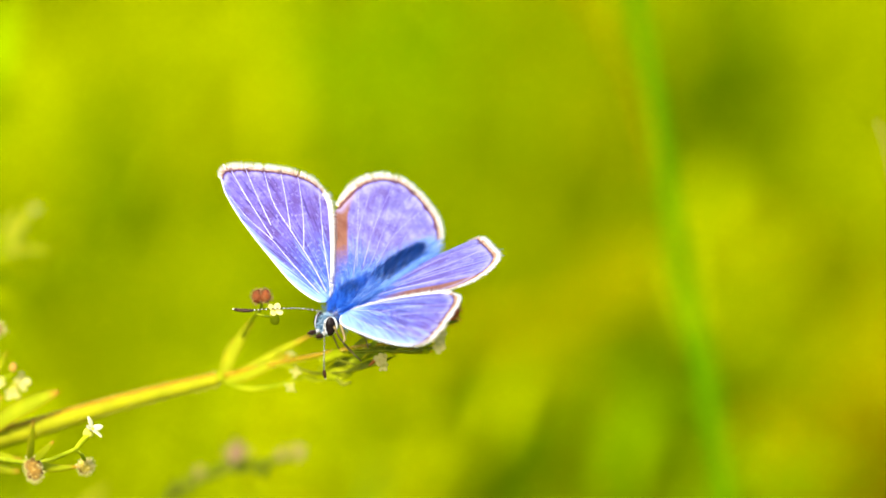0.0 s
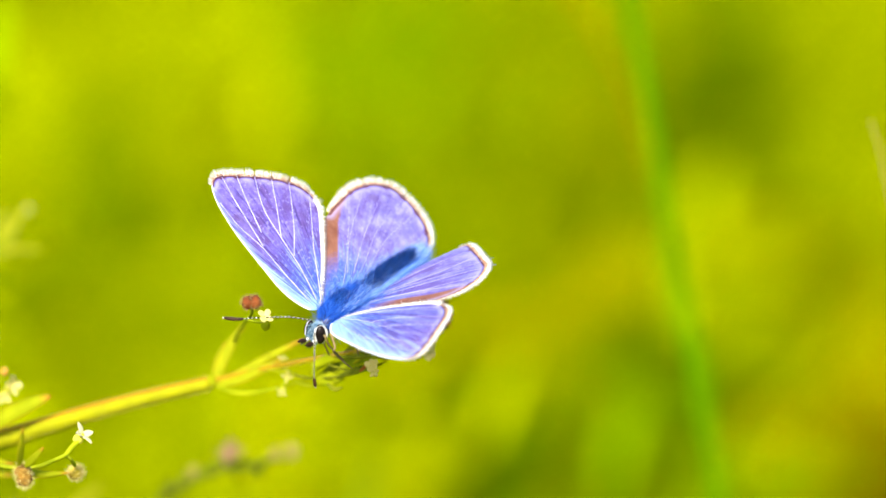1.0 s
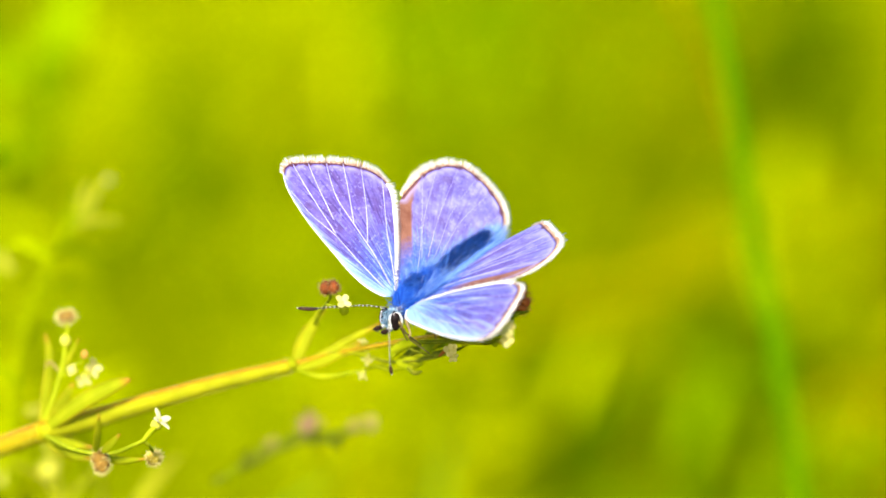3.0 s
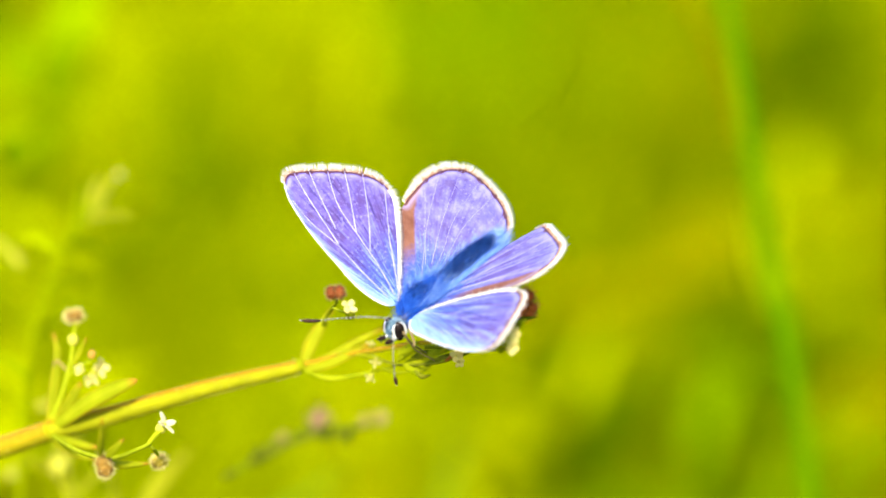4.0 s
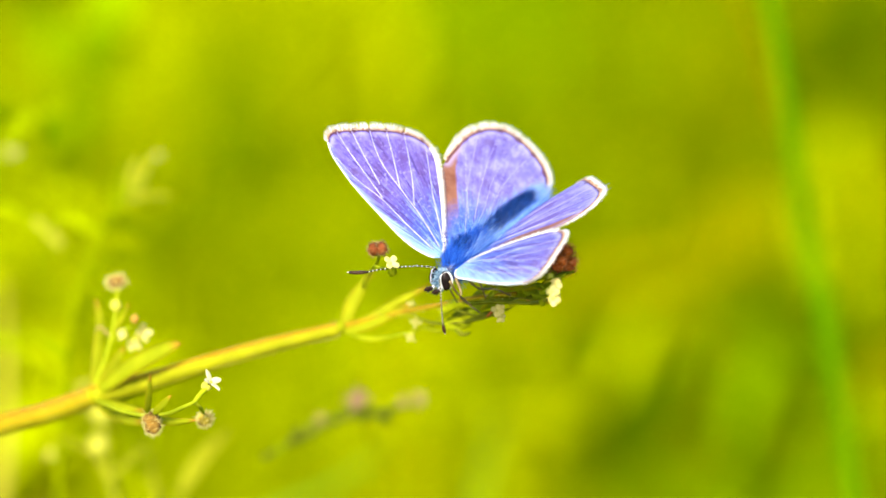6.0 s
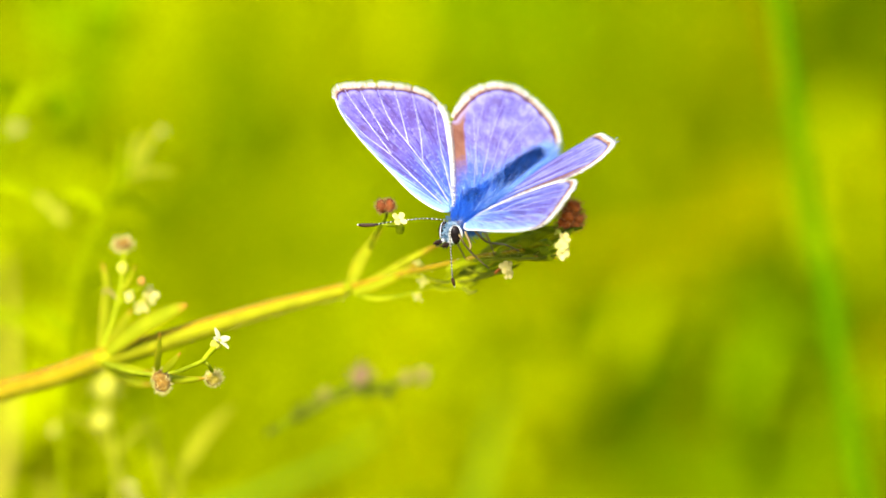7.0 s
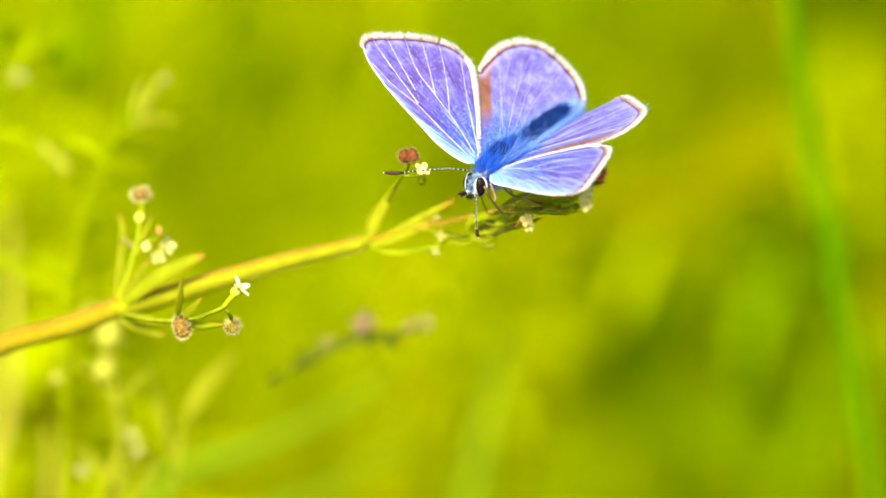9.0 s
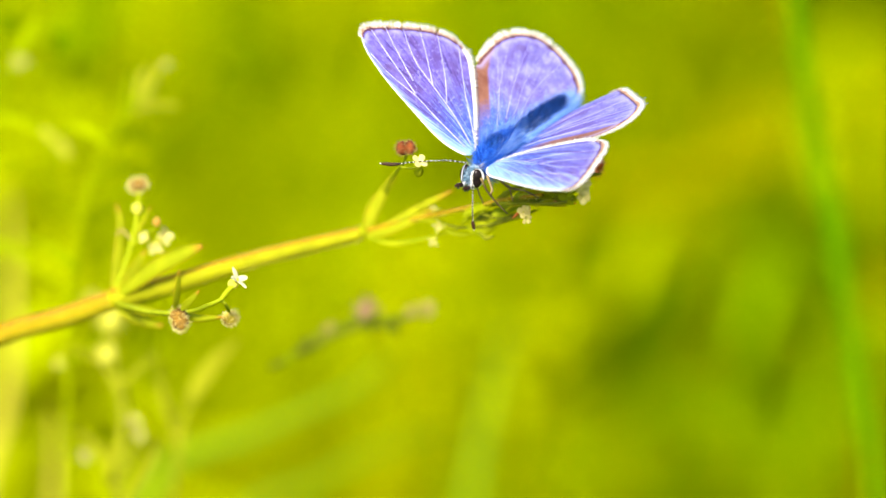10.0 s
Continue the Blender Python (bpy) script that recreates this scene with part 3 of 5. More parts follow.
def butterfly():
    fly = tagged(new("butterfly"), "small violet-blue butterfly with white-fringed wings perched on a bedstraw stem", "butterfly")
    bm = bmesh.new()
    ball(bm, (0, 1.3 * MM, 0), (1.25 * MM, 1.25 * MM, 2.5 * MM), (0, 1, 0), 24, 16)
    thorax = part("thorax", bm, SKIN, fly, "furry bright blue thorax")
    fur(thorax, "fur", FUR, 11000, (0, 1.2, 0), (1.25, 2.5, 1.25), 1.55, (0, -0.85, 0.08), 3, width=0.014)
    fur(thorax, "dark_patch", DARKFUR, 1300, (0.1, 1.3, 1.2), (0.6, 0.75, 0.45), 0.95, (0, -0.85, 0.1), 9, lambda v: v.z > 0.1 + 0.5 * noise.noise(v * 4), 0.012)
    fur(thorax, "pale_fuzz", PALEFUR, 800, (0, 0.6, 0.1), (1.35, 2.6, 1.2), 1.9, (0, -0.7, 0.25), 19, lambda v: abs(v.x) > 0.45 and v.z > -0.2, 0.011)
    # abdomen: ringed segments that taper
    bm = bmesh.new()
    pts, rad = [], []
    for i in range(41):
        u = i / 40
        pts.append(Vector((0, (-0.6 - 8.9 * u) * MM, (0.15 - 0.5 * u * u) * MM)))
        rad.append((1.12 * (1 - 0.25 * u) * (1 - max(0, (u - 0.75) / 0.25) ** 2.2 * 0.75) * (1 + 0.035 * math.cos(u * 2 * math.pi * 8))) * MM)
    tube(bm, pts, rad, 20)
    abdomen = part("abdomen", bm, SKIN, fly, "dark blue ringed abdomen with paler blue furry sides")
    fur(abdomen, "fur", FUR, 8500, (0, -4.6, 0), (1.05, 4.6, 1.0), 1.3, (0, -1.2, -0.05), 5, lambda v: v.y > -0.72 and (v.z < 0.66 + 0.3 * noise.noise(v * 7) or v.y > 0.7), 0.014)
    fur(abdomen, "back_fur", DARKFUR, 5200, (0, -4.6, 0.34), (0.78, 4.5, 1.0), 0.95, (0, -1.1, 0), 6, lambda v: v.z > 0.60 + 0.75 * noise.noise(v * 5) and -0.80 < v.y < 0.70, 0.012)
    fur(abdomen, "flecks", SKYFUR, 520, (0, -4.4, 0.16), (0.9, 4.6, 1.05), 0.9, (0, -1.0, 0.1), 16, lambda v: v.z > 0.5, 0.012)
    fur(abdomen, "side_fur", PALEFUR, 1700, (0, -4.4, 0.1), (1.08, 4.6, 1.0), 1.7, (0, -0.9, 0.2), 8, lambda v: 0.0 < v.z < 0.38 + 0.2 * noise.noise(v * 5) and v.y < 0.8, 0.011)
    fur(abdomen, "tip_fur", PALEFUR, 1100, (0, -8.3, 0.0), (0.85, 1.2, 0.9), 1.0, (0, -0.8, 0.25), 18, lambda v: v.y < 0.4, 0.011)
    # long pale hairs that spread from the body over the wing roots
    for s in (1, -1):
        rng = random.Random(40 + s)
        bm = bmesh.new()
        for _ in range(260 if s == 1 else 460):
            p = Vector((s * rng.uniform(0.75, 1.15), rng.uniform(-7.5, 1.5), 0.55 + rng.uniform(-0.1, 0.35))) * MM
            d = Vector((s * rng.uniform(0.35, 1.0), -rng.uniform(0.6, 1.3), rng.uniform(0.28, 0.66)))
            spike(bm, p, d, rng.uniform(0.8, 1.9) * MM, 0.010 * MM, Vector((0, -0.12, 0)))
        part("root_hair", bm, PALEFUR if s == 1 else SKYFUR, abdomen, "long pale blue hairs over the wing root")
    bm = bmesh.new()
    ball(bm, (0, -9.4 * MM, -0.3 * MM), (0.45 * MM, 0.45 * MM, 0.7 * MM), (0, 1, 0), 12, 8, 0.1)
    part("abdomen_tip", bm, LEG, abdomen, "tan abdomen tip")
    # head
    bm = bmesh.new()
    ball(bm, (0, 4.35 * MM, -0.25 * MM), (0.85 * MM, 0.85 * MM, 0.75 * MM), (0, 1, 0), 20, 14)
    head = part("head", bm, SKIN, fly, "small head with pale blue fur and dark eyes")
    fur(head, "face_fur", FACE, 900, (0, 4.35, -0.2), (0.75, 0.7, 0.85), 0.42, (0, 0.3, 0.0), 7, lambda v: abs(v.x) < 0.5, 0.03)
    for s in (1, -1):
        bm = bmesh.new()
        ball(bm, (s * 0.66 * MM, 4.62 * MM, 0.0), (0.92 * MM, 0.50 * MM, 0.46 * MM), (s, 0.35, 0.25), 20, 14)
        part("eye", bm, BLACK, head, "glossy black eye")
        bm = bmesh.new()
        ring = []
        for i in range(25):
            a = 2 * math.pi * i / 24
            ring.append(Vector((s * (0.74 - 0.16 * math.cos(a) - 0.12 * math.sin(a)), 4.62 + 0.58 * math.cos(a), 0.90 * math.sin(a))) * MM)
        tube(bm, ring, [(0.012 + (0.10 if s == -1 else 0.04) * math.cos(2 * math.pi * i / 24) ** 2) * MM for i in range(25)], 7)
        part("eye_ring", bm, WHITE, head, "white scaly ring round the eye")
        # palp
        bm = bmesh.new()
        tube(bm, [Vector((s * 0.3, 4.8, -0.6)) * MM, Vector((s * 0.38, 5.4, -0.7)) * MM, Vector((s * 0.42, 5.9, -0.45)) * MM], [0.2 * MM, 0.17 * MM, 0.05 * MM], 8)
        palp = part("palp", bm, WHITE, head, "short pale palp with a dark tip")
        bm = bmesh.new()
        tube(bm, [Vector((s * 0.40, 5.45, -0.65)) * MM, Vector((s * 0.43, 5.9, -0.5)) * MM, Vector((s * 0.46, 6.35, -0.3)) * MM], [0.20 * MM, 0.22 * MM, 0.04 * MM], 7)
        part("palp_tip", bm, BROWN, palp)
        fur(palp, "palp_hair", DARKHAIR, 90, (s * 0.42, 5.7, -0.58), (0.16, 0.36, 0.16), 0.3, (0, 0.4, 0), 60 + s, width=0.016)
    # antennae: banded black and white, with a dark club
    for line in ([(-0.45, 5.50, 2.00), (0.59, 6.68, 2.50), (1.71, 7.66, 2.58), (3.22, 8.60, 2.37), (4.52, 9.41, 2.11), (5.60, 10.07, 2.14)], [(-1.69, 6.24, 1.72), (-2.19, 6.86, 0.88), (-2.46, 7.32, -0.26), (-2.62, 7.65, -1.50), (-2.72, 7.78, -2.29), (-2.84, 7.83, -2.82)]):
        line = spline([Vector(p) * MM for p in line], 18)
        k = len(line)
        bm = bmesh.new()
        shaft = line[:int(k * 0.74)]
        rad = [0.058 * MM for i in range(len(shaft))]
        tube(bm, shaft, rad, 7, mats=[0 if i % 4 < 1 else 1 for i in range(len(shaft))])
        ant = part("antenna", bm, [BAND, BLACK], head, "thin antenna banded black and white")
        bm = bmesh.new()
        club = line[int(k * 0.74) - 1:]
        q = len(club)
        tube(bm, club, [(0.07 + 0.10 * math.sin(math.pi * min(1, 0.12 + 0.8 * i / (q - 1)))) * MM for i in range(q)], 8)
        part("club", bm, BROWN, ant, "dark brown club")
        bm = bmesh.new()
        ball(bm, line[-1], (0.085 * MM, 0.085 * MM, 0.13 * MM), line[-1] - line[-4], 10, 8)
        part("club_tip", bm, BAND, ant, "pale tip of the club")
    # legs
    for line in [[(-1.30, 3.94, 0.13), (-2.31, 4.54, -0.66), (-2.18, 4.54, -1.42), (-1.79, 2.17, -4.74)], [(-1.28, 4.68, 0.24), (-1.43, 4.25, -1.25), (-0.73, 2.04, -4.42)], [(-1.11, 2.81, -0.25), (-2.73, 2.90, -1.11), (-2.58, 0.55, -2.88), (-3.46, -0.27, -3.79)], [(-0.33, 4.20, -0.07), (1.63, 2.20, -3.08), (1.81, 1.31, -5.52)], [(-0.00, 0.82, -1.44), (-0.40, 0.30, -3.09), (-1.00, 0.42, -4.73)]]:
        pts = [Vector(p) * MM for p in line]
        bm = bmesh.new()
        tube(bm, spline(pts, 4), [0.13 * MM - 0.075 * MM * i / (4 * (len(pts) - 1)) for i in range(4 * (len(pts) - 1) + 1)], 6)
        part("leg", bm, LEG, fly, "thin tan leg")
    wings = {}
    for side, name in ((1, "right"), (-1, "left")):
        wings[name, "hind"] = wing("hindwing", "rounded violet-blue hindwing with a brown front edge and white fringe", HIND_LINE if side == 1 else LEFT_HIND_LINE, HIND_VEINS, (4.6, -4.0), True, side, fly, (4, 14))
        wings[name, "fore"] = wing("forewing", "violet-blue forewing with white leading edge, pale veins and white fringe", FORE_LINE, FORE_VEINS, (7.4, 1.9), False, side, fly, (7, 14), 1.0 if side == 1 else 0.96)
    return fly, wings


BUTTERFLY, WINGS = butterfly()

# ---- the bedstraw that it sits on ----
VIEW = stand(*TURNS[9.0])
PIVOT = Vector((-7, 0, 0)) * MM


def at(x, y, z=0.0):
    """A point of the plant: mm across and up, seen along the lens's axis at its late aim, and mm toward the lens."""
    k = 1 - z / (FOCUS / MM)
    return Vector((x * k, y * k, z)) * MM - PIVOT


def path(*pts, n=6):
    return spline([at(*p) for p in pts], n)


def tapered(pts, a, b):
    k = len(pts) - 1
    return [(a + (b - a) * i / k) * MM for i in range(k + 1)]


def bed_stem(name, pts, a, b, parent, mat=None, label="", hairs=0, seed=1):
    bm = bmesh.new()
    lay = bm.verts.layers.float.new("ridge")
    rings = tube(bm, pts, tapered(pts, a, b), 12, Vector((0, 1, 0)), square=0.07)
    for r in rings:
        for j, v in enumerate(r):
            v[lay] = 0.5 + 0.5 * math.sin(2 * math.pi * j / 12)
    ob = part(name, bm, mat or STEM, parent, label)
    if hairs:
        rng = random.Random(seed)
        bm = bmesh.new()
        for _ in range(hairs):
            i = rng.randrange(len(pts) - 1)
            p = pts[i].lerp(pts[i + 1], rng.random())
            d = (pts[i + 1] - pts[i]).normalized()
            s, v = frame_at(d, Vector((0, 1, 0)))
            an = rng.uniform(0, 6.28)
            o = s * math.cos(an) + v * math.sin(an)
            spike(bm, p + o * (a + b) / 2 * MM * 0.9, o - d * 0.3, rng.uniform(0.18, 0.34) * MM, 0.014 * MM)
        part("stem_hairs", bm, STEMHAIR, ob, "tiny pale hooked hairs")
    return ob


def bed_leaf(pts, width, parent, side=(0.3, -0.3, 0.9), mat=None, fold=0.3):
    bm = bmesh.new()
    lay, wide = bm.verts.layers.float.new("along"), bm.verts.layers.float.new("across")
    lay = bm.verts.layers.float["along"]  # the first handle goes stale when the second layer is added
    leaf_blade(bm, path(*pts, n=7), width * MM, Vector(side), fold, 0.00010, 0.7, lay, wide)
    return part("leaf", bm, mat or LEAF, parent)


def bed_flower(x, y, z, facing, parent, size=1.0, spin=0.0, mat=None, broad=0.75):
    """Four-petalled star on a small green ovary."""
    c, d = at(x, y, z), Vector(facing).normalized()
    bm = bmesh.new()
    ball(bm, c - d * 0.45 * size * MM, (0.5 * size * MM, 0.5 * size * MM, 0.55 * size * MM), d, 12, 8, 0.1)
    fl = part("flower", bm, BUD, parent, "tiny creamy white four-petalled flower")
    s, v = frame_at(d, Vector((0.1, 1, 0.3)))
    for i in range(4):
        a = spin + i * math.pi / 2
        o = s * math.cos(a) + v * math.sin(a)
        w = -s * math.sin(a) + v * math.cos(a)
        pts = spline([c, c + (o * 0.6 + d * 0.3) * size * MM, c + (o * 1.2 + d * 0.45) * size * MM], 4)
        bm = bmesh.new()
        leaf_blade(bm, pts, broad * size * MM, w, 0.2, 0.00006, 0.6 if broad < 0.9 else 0.3)
        part("petal", bm, mat or PETAL, fl)
    bm = bmesh.new()
    ball(bm, c + d * 0.15 * size * MM, (0.16 * size * MM,) * 3, d, 8, 6)
    part("flower_heart", bm, BUD, fl)
    return fl


def bed_fruit(x, y, z, way, parent, size=0.75, mat=None, seed=1, label="brown two-lobed burr with pale hooked bristles", bristle=0.42, hair=None):
    """Two round lobes side by side, covered in bristles."""
    c, w = at(x, y, z), Vector(way).normalized()
    bm = bmesh.new()
    for s in (1, -1):
        ball(bm, c + w * (s * size * 0.5 * MM), (size * MM, size * MM, size * 0.85 * MM), w, 14, 10, 0.15, seed + s)
    fr = part("fruit", bm, mat or BURR, parent, label)
    rng = random.Random(seed)
    bm = bmesh.new()
    for _ in range(430):
        n = Vector((rng.gauss(0, 1), rng.gauss(0, 1), rng.gauss(0, 1))).normalized()
        s = rng.choice((1, -1))
        if n.dot(w) * s < -0.5:
            continue
        p = c + w * (s * size * 0.5 * MM) + n * size * 0.93 * MM
        spike(bm, p, n + Vector((rng.gauss(0, 0.2), rng.gauss(0, 0.2), rng.gauss(0, 0.2))), rng.uniform(0.6, 1.1) * bristle * MM, 0.016 * MM, Vector((rng.gauss(0, 0.3), rng.gauss(0, 0.3), 0)))
    part("bristles", bm, hair or BRISTLE, fr, "hooked bristles")
    return fr


def bed_bud(x, y, z, size, parent, mat=None):
    bm = bmesh.new()
    ball(bm, at(x, y, z), (size * MM, size * MM, size * 1.15 * MM), (0.1, 1, 0.2), 12, 8, 0.18, x)
    return part("bud", bm, mat or BUD, parent)


def bedstraw():
    plant = tagged(new("bedstraw_plant"), "leaning bedstraw with yellow-green stem, whorled leaves and bristly burrs", "wildflower")
    down = VIEW.to_3x3().inverted() @ Vector((0, 0, -1))
    foot_at = VIEW.inverted() @ Vector((-0.17, 0.44, -0.004)) + Vector((0, 0, FOCUS)) - PIVOT
    low = at(-46, -12.2, -21)
    lower = spline([foot_at, foot_at - down * 0.12 + Vector((0.01, 0, 0)), low - Vector((0.06, 0.075, -0.01)), low - Vector((0.020, 0.012, -0.012)), low, at(-39.2, -8.6, -27), at(-33.5, -6.9, -25), at(-29.0, -5.3, -23)], 8)
    stem = bed_stem("stem", lower, 0.95, 0.92, plant, REDSTEM, label="thick red-ridged lower stem", hairs=800, seed=2)
    bed_stem("stem", path((-29.0, -5.3, -23), (-24.5, -4.15, -22.4), (-19, -2.5, -21), (-13.5, -1.0, -21), (-6.9, 0.55, -21)), 0.98, 0.62, plant, hairs=800, seed=3)
    bed_stem("stem", path((-6.9, 0.65, -21), (-3, 1.6, -19.5), (1.5, 2.6, -15), (5.5, 3.5, -8), (9, 4.0, -2.5)), 0.27, 0.19, plant, REDSTEM, hairs=160, seed=4)
    for c, r in (((-29.0, -5.2, -23), 0.85), ((-6.9, 0.65, -21), 0.64)):
        bm = bmesh.new()
        ball(bm, at(*c), (r * MM, r * MM, r * 0.8 * MM), (1, 0.3, -0.3), 14, 10, 0.15)
        part("node", bm, SHADE_LEAF, plant, "swollen pale yellow stem node")
    # whorl at the far node
    bed_leaf([(-6.6, 0.5, -21.0), (-5.9, 2.4, -21.4), (-5.0, 4.2, -21.8), (-3.9, 5.9, -22)], 1.45, plant, (0.85, -0.35, -0.05), YOUNGLEAF, 0.10)
    bed_leaf([(-6.5, 0.4, -21.0), (-4.0, 1.6, -20.6), (-1.6, 3.0, -20.2), (1.2, 4.4, -20)], 1.25, plant, (-0.45, 0.8, -0.35), YOUNGLEAF, 0.10)
    bed_leaf([(-6.5, 0.3, -20.6), (-4.6, 0.8, -19.8), (-2.4, 1.8, -19), (-0.4, 2.9, -18.4)], 1.25, plant, (-0.4, 0.8, -0.35), YOUNGLEAF, 0.10)
    bed_leaf([(-6.5, 0.2, -20.4), (-4.2, -0.3, -18.8), (-1.4, 0.1, -17.6), (1.6, 0.9, -17)], 0.7, plant, (-0.05, 0.85, -0.5), SHADE_LEAF)
    bed_leaf([(-6.7, 0.7, -21.4), (-6.3, 2.4, -23), (-5.7, 3.9, -25)], 1.2, plant, (0.9, -0.2, -0.2))
    br = bed_stem("flower_branch", path((-6.6, 0.8, -21.4), (-5.2, 3.8, -22.6), (-4.1, 5.7, -15.0), (-3.2, 7.0, -4), (-3.0, 7.8, 1.9)), 0.2, 0.12, plant, STALK)
    bed_fruit(-3.05, 8.25, 2.0, (1, 0.1, 0.1), br, 0.62, REDBURR, 11, "reddish two-lobed burr with dull bristles", 0.36, DULLBRISTLE)
    bed_stem("pedicel", path((-3.5, 6.5, -5), (-2.5, 6.4, -1), (-2.0, 6.6, 2.4), n=4), 0.11, 0.10, br, STALK)
    bed_flower(-1.9, 6.95, 2.9, (0.35, 0.5, 0.8), br, 0.62, 0.7, PALECREAM, 0.95)
    bed_bud(-1.9, 6.1, -2.5, 0.42, br, SHADE_LEAF)
    # flower head under the butterfly; its stalk colour holds the butterfly's shade
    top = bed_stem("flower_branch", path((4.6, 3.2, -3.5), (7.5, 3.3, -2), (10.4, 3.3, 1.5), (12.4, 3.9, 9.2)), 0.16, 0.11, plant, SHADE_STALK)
    # one flower takes a duller cream to paint shadow within the cluster
    for x, y, z, s, f in ((12.6, 3.9, 9.8, 0.5, (0.3, -0.2, 0.9)), (12.55, 4.5, 9.8, 0.52, (0.1, 0.3, 1.0)), (12.8, 5.15, 9.2, 0.46, (0.4, 0.5, 0.8))):
        bed_flower(x, y, z, f, top, s, x * 3, CREAM if x > 12.58 else DULLCREAM, 1.15)
    for x, y, z, s in ((12.95, 4.2, 9.4, 0.24), (12.95, 4.8, 9.2, 0.24), (11.5, 3.5, 5.6, 0.3), (10.5, 4.2, -2.4, 0.34), (9.4, 4.4, -3.4, 0.3), (8.4, 3.6, -5.0, 0.3)):
        bed_bud(x, y, z, s, top, CREAM if x > 12 else SHADE_LEAF)
    for x, y, z, s, k in ((13.3, 7.5, -3.5, 0.64, 21), (12.8, 6.6, -3.0, 0.6, 22), (13.7, 6.5, -3.8, 0.56, 23)):
        bed_fruit(x, y, z, (0.5, 0.8, 0.1), top, s, RUSTBURR, k, "rust red burr with short reddish bristles", 0.62, REDBRISTLE)
    # bracts and leaves crowded under the wing, the dark ones painting its shade
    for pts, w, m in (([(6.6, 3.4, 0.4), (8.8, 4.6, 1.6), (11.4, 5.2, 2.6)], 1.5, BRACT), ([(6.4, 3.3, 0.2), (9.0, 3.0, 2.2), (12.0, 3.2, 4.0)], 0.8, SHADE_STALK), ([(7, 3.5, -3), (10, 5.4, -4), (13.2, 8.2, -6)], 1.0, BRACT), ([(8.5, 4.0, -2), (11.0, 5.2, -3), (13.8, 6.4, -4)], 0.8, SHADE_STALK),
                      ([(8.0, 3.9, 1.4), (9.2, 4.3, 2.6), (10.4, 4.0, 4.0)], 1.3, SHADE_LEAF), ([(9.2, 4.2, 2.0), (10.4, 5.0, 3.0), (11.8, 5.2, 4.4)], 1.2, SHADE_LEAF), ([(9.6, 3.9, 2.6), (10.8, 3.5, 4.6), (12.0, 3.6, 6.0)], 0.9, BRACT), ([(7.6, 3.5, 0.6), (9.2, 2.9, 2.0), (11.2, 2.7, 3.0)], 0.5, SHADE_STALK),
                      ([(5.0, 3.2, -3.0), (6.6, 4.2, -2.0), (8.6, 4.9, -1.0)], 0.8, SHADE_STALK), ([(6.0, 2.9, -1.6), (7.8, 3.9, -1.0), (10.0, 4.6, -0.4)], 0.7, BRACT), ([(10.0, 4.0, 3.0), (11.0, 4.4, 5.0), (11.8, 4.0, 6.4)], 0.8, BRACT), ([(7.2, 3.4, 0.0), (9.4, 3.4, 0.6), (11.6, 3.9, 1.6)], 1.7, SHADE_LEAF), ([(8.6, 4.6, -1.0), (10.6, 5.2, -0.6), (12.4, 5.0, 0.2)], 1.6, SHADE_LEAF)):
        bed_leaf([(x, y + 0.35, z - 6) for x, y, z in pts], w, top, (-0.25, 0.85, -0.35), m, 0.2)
    # stalk and bracts up to the burrs; wing shade is in the dark colours
    # darkened stalk colour, as under the wing
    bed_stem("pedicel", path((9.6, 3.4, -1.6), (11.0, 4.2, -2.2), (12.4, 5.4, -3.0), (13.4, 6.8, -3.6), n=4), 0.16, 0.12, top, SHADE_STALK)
    for pts, w, m in (([(10.6, 4.0, -1.6), (12.0, 5.0, -1.8), (13.5, 5.8, -2.0)], 1.0, BRACT), ([(11.2, 4.0, 0.6), (12.2, 4.8, 0.4), (13.2, 5.3, 0.0)], 0.7, SHADE_LEAF), ([(11.9, 5.0, -2.4), (13.0, 5.7, -2.6), (14.3, 5.9, -2.8)], 0.6, DEEPSHADE_LEAF), ([(11.8, 4.8, -2.6), (12.4, 6.0, -2.8), (12.6, 7.2, -3.0)], 0.7, BRACT)):
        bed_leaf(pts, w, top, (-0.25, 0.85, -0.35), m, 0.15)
    bed_bud(12.1, 5.5, -0.6, 0.34, top)
    # small pale leaves added among the bracts, their bright colour imitating highlights
    for pts, w in (([(8.4, 3.0, -2.0), (9.3, 3.5, -1.0), (10.3, 3.5, 0.2)], 0.55), ([(9.6, 4.3, -2.6), (10.4, 4.6, -1.6), (11.4, 4.4, -0.6)], 0.5), ([(10.4, 3.1, 0.0), (11.2, 3.4, 1.2), (12.0, 3.3, 2.4)], 0.45), ([(7.0, 4.2, -4.0), (7.8, 4.5, -3.2), (8.8, 4.4, -2.4)], 0.45), ([(11.2, 4.8, -1.0), (12.0, 5.3, -0.4), (12.8, 5.4, 0.2)], 0.4), ([(5.8, 2.6, -6.0), (6.4, 3.1, -5.4), (7.2, 3.2, -4.8)], 0.4)):
        bed_leaf(pts, w, top, (-0.25, 0.85, -0.35), YOUNGLEAF, 0.15)
    # low branches: shade below the butterfly painted in by the darker stalk colour
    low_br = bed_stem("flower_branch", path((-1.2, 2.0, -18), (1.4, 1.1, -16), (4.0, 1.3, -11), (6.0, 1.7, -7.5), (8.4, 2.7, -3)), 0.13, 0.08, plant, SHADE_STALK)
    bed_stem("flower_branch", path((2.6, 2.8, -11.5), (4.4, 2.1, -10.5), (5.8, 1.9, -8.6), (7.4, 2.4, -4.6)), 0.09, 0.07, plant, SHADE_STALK)
